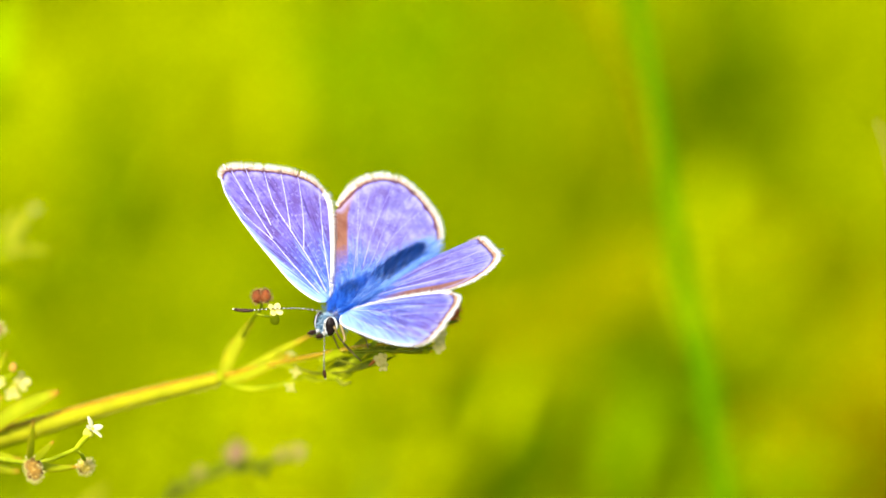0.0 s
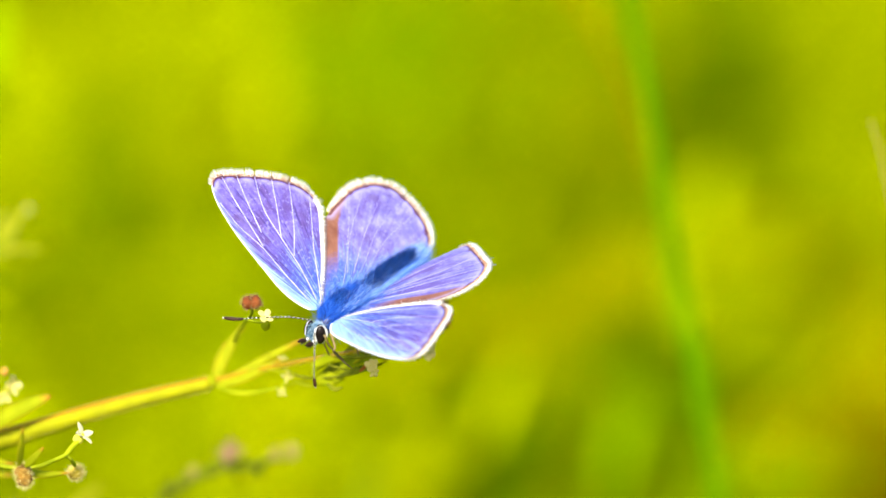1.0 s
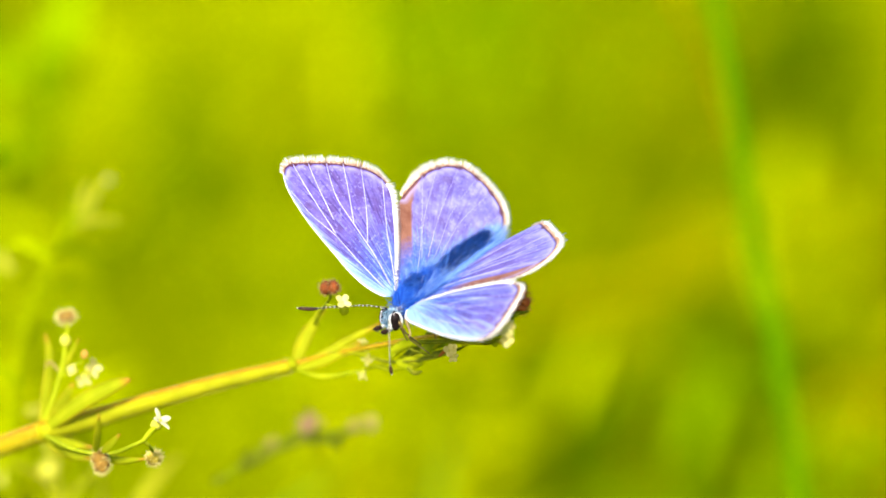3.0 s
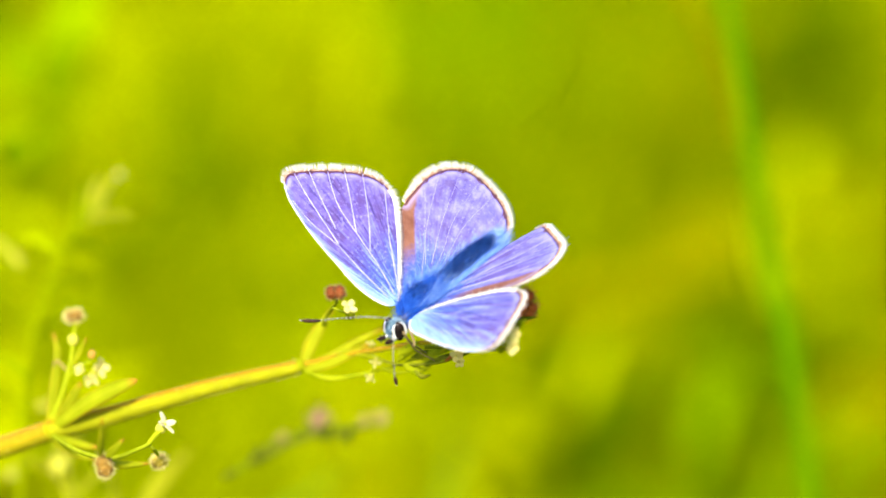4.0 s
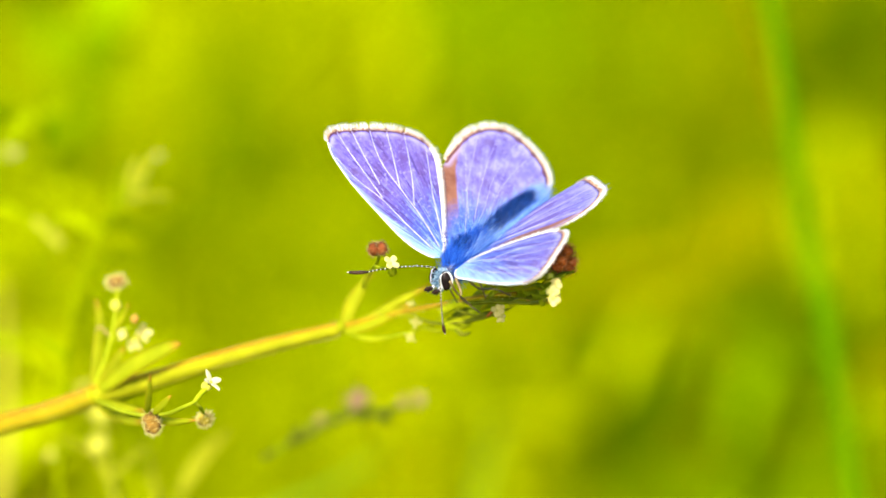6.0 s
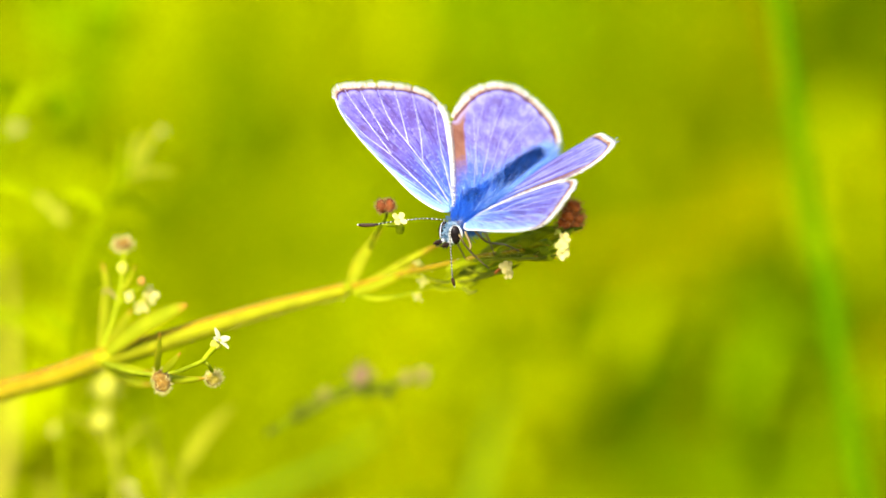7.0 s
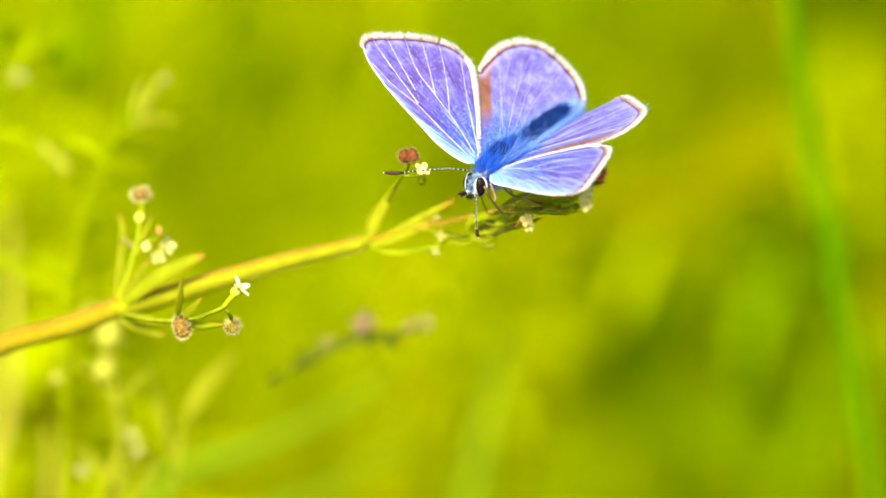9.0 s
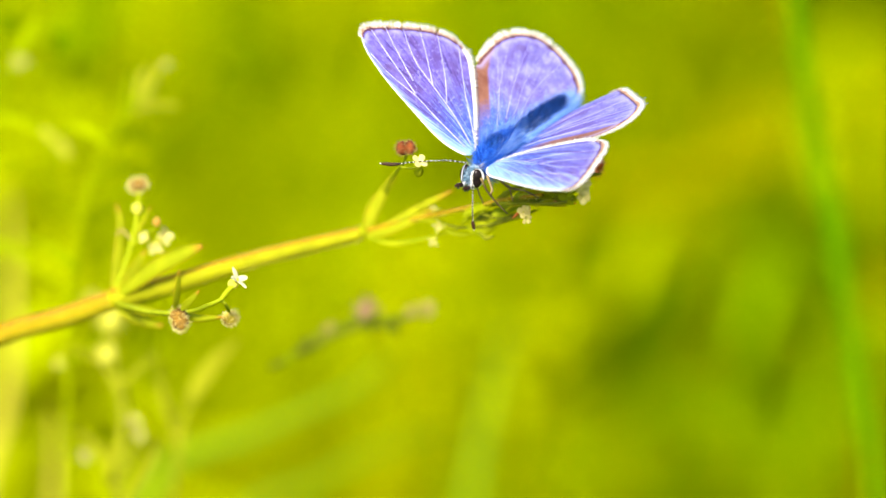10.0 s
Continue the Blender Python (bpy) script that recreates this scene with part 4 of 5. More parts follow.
    # leaves of the low branch; the darkest colours imitate shade between them
    for pts, w, m in (([(2.6, 0.9, -8.0), (3.6, 0.8, -7.6), (4.9, 1.1, -7.2)], 1.1, SHADE_LEAF), ([(3.0, 1.6, -8.5), (4.2, 2.2, -7.6), (5.6, 2.3, -7.0)], 1.0, DEEPSHADE_LEAF), ([(2.4, 1.0, -8.4), (3.6, 1.5, -8.0), (5.2, 1.6, -7.4)], 1.4, SHADE_LEAF), ([(4.2, 1.2, -7.0), (5.8, 1.9, -6.0), (7.4, 2.5, -5.0)], 0.7, DEEPSHADE_LEAF), ([(3.4, 0.7, -7.6), (4.0, 0.2, -7.0), (4.8, 0.4, -6.4)], 0.6, SHADE_STALK),
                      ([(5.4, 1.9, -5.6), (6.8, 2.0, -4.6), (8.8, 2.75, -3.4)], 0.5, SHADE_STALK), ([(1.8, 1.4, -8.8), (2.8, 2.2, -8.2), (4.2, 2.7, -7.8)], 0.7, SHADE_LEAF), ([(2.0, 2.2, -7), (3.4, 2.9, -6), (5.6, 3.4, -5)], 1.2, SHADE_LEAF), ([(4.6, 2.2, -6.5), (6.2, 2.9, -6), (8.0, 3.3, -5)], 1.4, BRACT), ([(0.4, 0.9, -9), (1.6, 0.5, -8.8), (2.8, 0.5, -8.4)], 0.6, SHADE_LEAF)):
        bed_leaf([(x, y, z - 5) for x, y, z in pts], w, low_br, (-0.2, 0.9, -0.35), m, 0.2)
    bed_leaf([(6.4, 2.0, -3.6), (7.0, 2.5, -3.0), (7.8, 2.9, -2.6)], 0.42, low_br, (-0.3, 0.8, 0.3), REDLEAF)
    bed_flower(7.3, 2.5, -2.6, (0.3, 0.2, 0.9), low_br, 0.52, 0.3, CREAM, 1.1)
    bed_flower(7.6, 1.95, -2.8, (0.4, -0.5, 0.8), low_br, 0.42, 0.8, CREAM, 1.0)
    bed_bud(7.8, 2.85, -2.6, 0.22, low_br, CREAM)
    bed_flower(-0.6, 2.7, -17, (0.1, 0.9, 0.5), low_br, 0.4, 0.3, DULLCREAM)
    bed_flower(-0.2, 1.15, -16.5, (0.1, 0.2, 0.9), low_br, 0.5, 0.1, DULLCREAM)
    bed_flower(-0.6, -0.1, -17, (-0.3, -0.6, 0.7), low_br, 0.5, 0.6, DULLCREAM)
    bed_stem("pedicel", path((-0.2, 1.1, -16.7), (-0.5, 0.6, -16.9), (-0.6, 0.1, -17.1), n=4), 0.08, 0.07, low_br, STALK)
    bed_leaf([(-1.9, 1.8, -18.4), (-0.7, 1.6, -17.6), (0.5, 1.2, -16.8)], 0.7, low_br, (0, 0.9, 0.3), SHADE_LEAF)
    # whorl and flower branches at the near node
    bed_leaf([(-29.0, -5.0, -23), (-28.6, -1.6, -24), (-28.3, 1.4, -25), (-28.7, 3.2, -26)], 1.2, plant, (0.8, 0.1, -0.4))
    bed_leaf([(-28.6, -5.0, -22.4), (-25.6, -2.7, -20), (-22.8, -1.2, -18.6), (-21.0, -0.5, -18)], 2.2, plant, (-0.45, 0.85, -0.4), fold=0.12)
    bed_leaf([(-28.6, -5.2, -22.6), (-27.6, -3.4, -22), (-26.6, -1.8, -21.6), (-26.1, -0.9, -21.4)], 1.3, plant, (0.8, -0.4, -0.3))
    bed_leaf([(-28.8, -5.7, -23), (-27.2, -6.0, -21), (-25.8, -6.3, -19.6), (-24.3, -6.5, -18.4)], 1.2, plant, (0.1, 0.8, -0.4))
    bed_leaf([(-28.7, -5.9, -23), (-26.6, -7.1, -22), (-24.5, -7.6, -21)], 1.2, plant, (0.2, 0.8, -0.4))
    up = bed_stem("flower_branch", path((-28.9, -5.0, -23), (-27.8, -2.0, -22.6), (-27.0, 1.0, -22.3), (-26.6, 4.4, -22)), 0.27, 0.14, plant, STALK)
    bed_fruit(-26.7, 4.85, -22, (1, 0.15, 0.1), up, 0.58, BURR, 31, "brown burr with pale hooked bristles", 0.5)
    bed_bud(-26.8, 2.75, -22.2, 0.48, up)
    bed_stem("pedicel", path((-27.4, -0.6, -22.5), (-26.2, 0.5, -22), (-25.2, 0.9, -22), n=4), 0.13, 0.1, up, STALK)
    bed_flower(-24.5, 0.25, -22, (0.7, 0.3, 0.7), up, 0.8, 0.2, PALECREAM, 0.9)
    bed_flower(-25.2, -0.6, -22, (0.1, -0.6, 0.7), up, 0.66, 0.5, PALECREAM, 0.9)
    bed_flower(-26.1, 0.2, -21, (-0.6, 0.2, 0.7), up, 0.5, 0.1, PALECREAM, 0.9)
    bed_bud(-25.1, 1.6, -20, 0.36, up, ORANGEBUD)
    bed_leaf([(-27.5, -0.5, -22.5), (-26.4, 1.4, -22.4), (-25.6, 3.0, -22)], 0.6, up, (0.8, -0.3, 0.4))
    bed_leaf([(-27.3, 0.0, -22.5), (-28.2, 0.9, -22.4), (-28.6, 0.4, -22.4)], 0.5, up, (0.2, 0.8, 0.4), TAN)
    out = bed_stem("flower_branch", path((-28.7, -5.6, -23), (-25.8, -6.3, -8), (-22.6, -6.3, 3.4), (-20.4, -5.6, 2.4), (-19.3, -5.1, 1.2)), 0.22, 0.17, plant, STALK)
    bed_stem("pedicel", path((-19.4, -5.15, 1.2), (-18.9, -4.5, 1.2), (-18.2, -3.8, 1.2), n=4), 0.2, 0.24, out, STALK)
    bed_flower(-18.05, -3.5, 1.2, (0.62, 0.6, 0.45), out, 0.98, 0.25, None, 0.82)
    bed_stem("pedicel", path((-19.5, -5.2, 1.2), (-19.0, -5.6, 0.6), (-18.7, -6.2, -1.4), n=4), 0.17, 0.16, out, STALK)
    bed_fruit(-18.6, -6.85, -2.6, (0.3, 0.1, -0.9), out, 0.62, GREENBURR, 41, "yellow-brown burr with pale hooked bristles")
    bed_fruit(-23.1, -6.85, 5.4, (0.25, -1, 0.1), out, 0.74, BURR, 42)
    bed_leaf([(-23.5, -5.9, 6.4), (-23.3, -4.4, 8.4), (-23.1, -2.4, 10.5)], 0.8, out, (0.9, 0.1, -0.1))
    bed_leaf([(-22.9, -6.0, 6.2), (-22.2, -5.3, 7.2), (-21.3, -4.3, 8)], 0.9, out, (0.7, -0.7, 0.0))
    bed_leaf([(-22.9, -6.4, 4.5), (-21.4, -6.8, 4.5), (-19.2, -6.7, 3.8)], 1.0, out, (0.1, 1.0, 0.0))
    return plant


BEDSTRAW = bedstraw()

# ---- plants behind ----


def behind(x, y, d):
    """A point of the meadow: mm across and up at the focus distance along the late aim, d metres from the lens."""
    k = d / FOCUS
    return VIEW @ Vector((x * MM * k, y * MM * k, -d))


def rooted(p, spread=0.03, seed=1):
    """A foot on the ground under p."""
    rng = random.Random(seed)
    return Vector((p.x + rng.uniform(-spread, spread), p.y + rng.uniform(-spread, spread), -0.003))


def even(pts):
    """The same points with long first segments cut up, so that the smooth line doesn't swing out."""
    pts = list(pts)
    step = 2.0 * (pts[2] - pts[1]).length if len(pts) > 2 else 1e9
    n = min(int((pts[1] - pts[0]).length / step), 12)
    return [pts[0].lerp(pts[1], i / (n + 1)) for i in range(n + 1)] + pts[1:]


def stalk_to(parent, pts, r0, r1, mat, name="stem", label=""):
    bm = bmesh.new()
    line = spline(even(pts), 8)
    k = len(line) - 1
    tube(bm, line, [(r0 + (r1 - r0) * i / k) * MM for i in range(k + 1)], 8, Vector((0, 1, 0)))
    return part(name, bm, mat, parent, label)


def lance(parent, pts, width, mat, side=(1, 0.2, 0), name="leaf"):
    bm = bmesh.new()
    leaf_blade(bm, spline(even(pts), 7), width * MM, Vector(side), 0.2, 0.0002, 0.6)
    return part(name, bm, mat, parent)


def floret(parent, p, size, mat, seed, label=""):
    """A ragged little head of many petals."""
    rng = random.Random(seed)
    bm = bmesh.new()
    ball(bm, p, (size * 0.6 * MM,) * 3, (0, 0, 1), 10, 8, 0.3, seed)
    for _ in range(22):
        d = Vector((rng.gauss(0, 1), rng.gauss(0, 1), rng.gauss(0.3, 1))).normalized()
        q = p + d * size * 0.5 * MM
        s, v = frame_at(d, Vector((0.3, 0.5, 1)))
        leaf_blade(bm, [q, q + d * size * 0.4 * MM, q + d * size * 0.75 * MM + v * size * 0.1 * MM], size * 0.4 * MM, s, 0.2, 0.00005)
    ob = part("floret", bm, mat, parent, label)
    ob["kind"] = "stuff"
    return ob


def tall_grass():
    g = tagged(new("grass_stalk"), "tall fresh green grass stalk standing upright", "grass")
    d = 0.60
    top = [behind(27.4, 40, d), behind(30.0, 26.1, d), behind(32.0, 12.4, d), behind(34.2, 0.85, d), behind(36.1, -10, d), behind(38.0, -22, d), behind(39.4, -34, d)]
    foot = rooted(top[-1], 0.01, 3)
    stalk_to(g, [foot] + top[::-1], 1.5, 1.0, BLADE, label="round green stalk")
    lance(g, [top[-1], top[-2], top[4], top[3], top[2]], 2.0, BLADE, (1, 0.3, 0))
    lance(g, [top[4], top[3] + Vector((0.001, 0, 0)), top[2], top[1], top[0]], 2.0, BLADE, (1, 0.3, 0))
    lance(g, [top[3], behind(32.0, 5.5, d), behind(30.2, 12, d)], 1.3, SEDGE, (1, 0.3, 0))
    lance(g, [top[3], behind(34.4, 7, d), behind(34.0, 14, d)], 1.2, SEDGE, (1, 0.3, 0))
    r = tagged(new("grass_spike"), "thin reddish-brown grass spike bending over", "grass")
    d = 0.62
    pts = [rooted(behind(37.8, -30, d), 0.01, 5), behind(36.4, -12, d), behind(32.3, 10, d), behind(28.6, 24.5, d), behind(26.4, 29, d), behind(23.5, 33.5, d), behind(21.0, 36.0, d)]
    stalk_to(r, pts, 0.12, 0.42, RUST)
    for i, (x, y) in enumerate(((29.6, 25.5), (29.3, 26.8), (25.4, 30.6), (23.6, 33.4), (22.0, 35.0))):
        p = behind(x, y, d)
        bm = bmesh.new()
        leaf_blade(bm, [p, p + Vector((0.001, 0, 0.002)), p + Vector((0.0012, 0, 0.0045))], 1.0 * MM, Vector((1, 0.3, 0)), 0.3)
        part("spikelet", bm, STRAW, r)
    t = tagged(new("grass_spike"), "thin brown grass spike bending over", "grass")
    d = 0.50
    pts = [rooted(behind(54, -12, d), 0.01, 6), behind(53, 5, d), behind(51.2, 18, d), behind(50.0, 22.5, d)]
    stalk_to(t, pts, 0.16, 0.1, TAN)


def back_flowers():
    # pink head with two side branches
    d = 0.508
    f = tagged(new("pink_wildflower"), "slender pink-headed wildflower with green side branches", "wildflower")
    hub = behind(-6.6, -7.6, d)
    stalk_to(f, [rooted(behind(-2, -26, 0.70), 0.01, 2), behind(-2.6, -20, 0.64), behind(-5.2, -12, 0.55), hub], 0.25, 0.15, LIME)
    stalk_to(f, [hub, behind(-9.5, -8.6, d), behind(-12.6, -10.2, d), behind(-15.5, -11.8, d)], 0.45, 0.3, OLIVE, "branch")
    stalk_to(f, [hub, behind(-5, -7.8, d), behind(-3, -7.1, d), behind(-0.8, -6.8, d)], 0.4, 0.3, OLIVE, "branch")
    floret(f, behind(-6.95, -6.6, d), 1.35, PINK, 3, "dull pink flower head")
    for x, y, s, m in ((-3.0, -6.9, 0.9, TAN), (-1.5, -6.7, 0.9, TAN), (-4.6, -7.9, 1.0, OLIVE), (-6.4, -7.9, 0.9, OLIVE), (-12.3, -9.9, 1.0, OLIVE), (-11.0, -9.2, 0.9, OLIVE), (-10.2, -8.3, 0.8, TAN), (-13.8, -11.0, 0.8, SEDGE), (-8.6, -8.3, 0.9, OLIVE)):
        floret(f, behind(x, y, d), s, m, int(90 + x * 3))
    # leafy plant with pale buds at the near left
    d = 0.526
    g = tagged(new("budding_wildflower"), "slender green wildflower with pale pinkish buds", "wildflower")
    stalk_to(g, [rooted(behind(-34, -26, d), 0.01, 7), behind(-33.5, -16, d), behind(-33, -4, d), behind(-31.5, 4, d), behind(-29, 9.5, d), behind(-26, 13.5, d), behind(-24.8, 14.6, d)], 0.4, 0.2, SEDGE)
    floret(g, behind(-24.6, 15.0, d), 0.55, MAUVE, 5)
    for a, c, w in (((-26.8, 11.6), (-24.9, 14.9), 1.3), ((-27.4, 12.2), (-26.3, 15.0), 0.9), ((-27.6, 11), (-23.6, 11.4), 0.8)):
        lance(g, [behind(*a, d), behind((a[0] + c[0]) / 2, (a[1] + c[1]) / 2 + 0.3, d), behind(*c, d)], w, PALELEAF, (0.6, 0.3, -0.6))
    for i, (a, b) in enumerate((((-30.2, 8.0), (-33.8, 9.0)), ((-28.4, 10.4), (-27.6, 14.5)), ((-29.6, 8.5), (-25.4, 8.0)), ((-31, 5), (-27, 5.6)), ((-32.6, 0), (-29, 2.4)), ((-33, -3), (-37, -1.0)), ((-33.4, -12), (-29.5, -8.5)))):
        p, q = behind(*a, d), behind(*b, d + 0.006)
        lance(g, [p, p.lerp(q, 0.5) + Vector((0, 0, 0.001)), q], 1.3, SEDGE, (0.3, 0.5, 0.8))
    floret(g, behind(-34.4, 8.7, d), 0.8, SEDGE, 6)
    lance(g, [behind(-33.2, 6.9, d), behind(-34.4, 8.4, d), behind(-35.8, 9.4, d)], 1.6, PALELEAF, (0.3, 0.5, 0.8))
    h = tagged(new("budding_wildflower"), "green wildflower with small drooping pale buds", "wildflower")
    d = 0.532
    stalk_to(h, [rooted(behind(-44, -22, d), 0.01, 8), behind(-43, -6, d), behind(-40.5, 8, d), behind(-38, 15, d), behind(-34.5, 18.8, d)], 0.6, 0.25, SEDGE)
    for i, (x, y, m) in enumerate(((-37.6, 15.2, MAUVE), (-38.8, 13.6, SEDGE), (-36.2, 14.2, SEDGE), (-34.3, 17.0, DARKHERB), (-38.6, 6.2, SEDGE), (-36.8, -0.6, SEDGE), (-38.4, 18.6, DARKHERB))):
        floret(h, behind(x, y, d), 1.1, m, 60 + i)
    for a, b in (((-40, 10), (-35.6, 8.8)), ((-42, 0), (-33.5, -4.8)), ((-38.6, 13.5), (-35.6, 19.5))):
        p, q = behind(*a, d), behind(*b, d)
        lance(h, [p, p.lerp(q, 0.5) + Vector((0, 0, 0.001)), q], 1.5, SEDGE, (0.2, 0.4, 0.9))
    # low bedstraw behind the stem: yellow flower clusters
    k = tagged(new("low_bedstraw"), "lower bedstraw shoots with yellowish flower clusters", "wildflower")
    d = 0.514
    base = behind(-29, -28, d)
    stalk_to(k, [rooted(base, 0.01, 9), base, behind(-28.6, -18, d), behind(-29.4, -9, d), behind(-29.6, -7.4, d)], 0.3, 0.2, LEAF)
    stalk_to(k, [behind(-28.8, -22, d), behind(-27.5, -19, d), behind(-27.3, -16.6, d)], 0.25, 0.2, LEAF, "branch")
    for x, y, s in ((-29.6, -7.6, 1.6), (-30.0, -10.7, 1.2), (-27.5, -16.6, 0.7), (-27.1, -17.8, 0.62), (-31.9, -19.6, 0.7), (-31.4, -5.4, 0.8), (-34.2, -11.4, 0.7)):
        floret(k, behind(x, y, d), s, BUD if y > -15 else DULLCREAM, int(30 + y))
    for a, b, w in (((-30, -22), (-28.4, -13), 1.3), ((-29.2, -14), (-25.6, -10.4), 0.9), ((-29, -14), (-33.6, -10), 0.9), ((-28.8, -24), (-33, -17), 1.2), ((-28.4, -24), (-25.4, -18), 1.2)):
        p, q = behind(*a, d), behind(*b, d + 0.005)
        lance(k, [p, p.lerp(q, 0.5) + Vector((0.001, 0, 0.001)), q], w, OCHRE, (0.8, 0.3, 0.3))
    # broad leaf, blurred, pointing up
    n = tagged(new("leafy_shoot"), "short leafy shoot with pale leaf tips", "wildflower")
    d = 0.528
    stalk_to(n, [rooted(behind(-24, -30, d), 0.01, 4), behind(-24, -24, d), behind(-22.8, -15, d)], 0.35, 0.25, OCHRE)
    lance(n, [behind(-22.8, -15, d), behind(-20.8, -11.8, d), behind(-18.2, -9.2, d)], 2.2, OCHRE, (0.7, 0.2, 0.6))
    lance(n, [behind(-23.4, -19, d), behind(-25, -14, d), behind(-25.5, -10.6, d)], 1.1, OCHRE, (0.9, 0.2, 0.3))


def blade_bunch(name, label, seed, foot, count, height, width, spread, lean, mat):
    """One tuft: many bent blades from one foot, one mesh."""
    rng = random.Random(seed)
    verts, faces = [], []
    for _ in range(count):
        b = Vector((foot[0] + rng.gauss(0, spread), foot[1] + rng.gauss(0, spread), -0.004))
        an = rng.uniform(0, 6.28)
        ln = height * rng.uniform(0.55, 1.1)
        tip = Vector((math.cos(an) * rng.uniform(0, 0.45) * ln + lean[0] * ln, math.sin(an) * rng.uniform(0, 0.45) * ln + lean[1] * ln, ln))
        s = Vector((-math.sin(an + rng.uniform(-1, 1)), math.cos(an), 0)).normalized() * width * rng.uniform(0.6, 1.2) * 0.5
        k = len(verts)
        for u, w in ((0, 0.7), (0.35, 1.0), (0.7, 0.75), (1.0, 0.05)):
            p = b + Vector((tip.x * u * u, tip.y * u * u, tip.z * (u - 0.16 * u * u)))
            verts += [tuple(p - s * w), tuple(p + s * w)]
        for i in range(3):
            faces.append((k + 2 * i, k + 2 * i + 1, k + 2 * i + 3, k + 2 * i + 2))
    me = bpy.data.meshes.new(name)
    me.from_pydata(verts, [], faces)
    me.materials.append(mat)
    for f in me.polygons:
        f.use_smooth = True
    return tagged(new(name, me), label, "grass", kind="stuff")


def meadow():
    """Grass over the field: dense behind the butterfly, thinner to the sides and round the camera."""
    rng = random.Random(12)
    for name, label, mat, count, low, high in (("meadow_grass", "fresh yellow-green meadow grass", LIME, 90000, 0.05, 0.13), ("dark_undergrowth", "low dark green leaves among the grass", DARKHERB, 22000, 0.03, 0.08), ("dry_grass", "scattered dry yellow grass blades", STRAW, 6000, 0.06, 0.14)):
        verts, faces = [], []
        for i in range(count):
            if i % 4 == 0:
                y = 0.95 + 3.6 * rng.random() ** 1.3
                x = rng.gauss(0, 1) * (0.14 + 0.13 * y)
            else:
                an, r = rng.uniform(0, 6.283), 6.5 * rng.random() ** 0.62
                x, y = r * math.cos(an), 0.6 + r * math.sin(an)
            c = noise.noise(Vector((x * 4.5, y * 2.6, 7.0 if mat is STRAW else 2.0)))
            if mat is not LIME and c < 0.02:
                continue
            h = rng.uniform(low, high) * (1 + 0.5 * c)
            if abs(x) < 0.3 and -0.4 < y < 0.95:
                h = min(h, 0.07)
            an = rng.uniform(0, 6.283)
            w = rng.uniform(0.0025, 0.005) * (1.8 if mat is DARKHERB else 1)
            s = Vector((math.cos(an), math.sin(an), 0)) * w
            t = Vector((rng.gauss(0, 0.35), rng.gauss(0, 0.35), 0)) * h
            k = len(verts)
            b = Vector((x, y, -0.006))
            for u, f in ((0, 0.8), (0.4, 1.0), (0.75, 0.7), (1.0, 0.06)):
                p = b + t * u * u + Vector((0, 0, h * (u - 0.15 * u * u)))
                verts += [tuple(p - s * f), tuple(p + s * f)]
            faces += [(k + 2 * j, k + 2 * j + 1, k + 2 * j + 3, k + 2 * j + 2) for j in range(3)]
        me = bpy.data.meshes.new(name)
        me.from_pydata(verts, [], faces)
        me.materials.append(mat)
        tagged(new(name, me), label, "grass", kind="stuff")


def herb_clump(name, label, seed, centre, size, count, leaf, mat):
    """A leafy clump on stems: leaves spread through an egg-shaped crown round centre."""
    rng = random.Random(seed)
    thing = tagged(new(name), label, "plant")
    lb = bmesh.new()
    foot = rooted(centre, 0.0, seed)
    for _ in range(7):
        p = centre + Vector((rng.gauss(0, size[0] * 0.4), rng.gauss(0, size[0] * 0.4), rng.gauss(0, size[1] * 0.4)))
        sb = bmesh.new()
        tube(sb, spline([foot + Vector((rng.gauss(0, 0.006), rng.gauss(0, 0.006), 0)), foot.lerp(p, 0.55) + Vector((0, 0, 0.01)), p], 4), 0.0009, 5, Vector((0, 1, 0)))
        part("stem", sb, SEDGE, thing)
    for _ in range(count):
        p = centre + Vector((rng.gauss(0, size[0] * 0.5), rng.gauss(0, size[0] * 0.5), rng.gauss(0, size[1] * 0.5)))
        p.z = max(p.z, 0.01)
        d = Vector((rng.gauss(0, 1), rng.gauss(0, 1), rng.gauss(0.4, 0.6))).normalized()
        s, v = frame_at(d)
        leaf_blade(lb, [p, p + d * leaf * 0.5 + v * leaf * 0.08, p + d * leaf], leaf * 0.42, s, 0.15, 0.0002)
    ob = part("leaves", lb, mat, thing)
    ob["kind"] = "stuff"


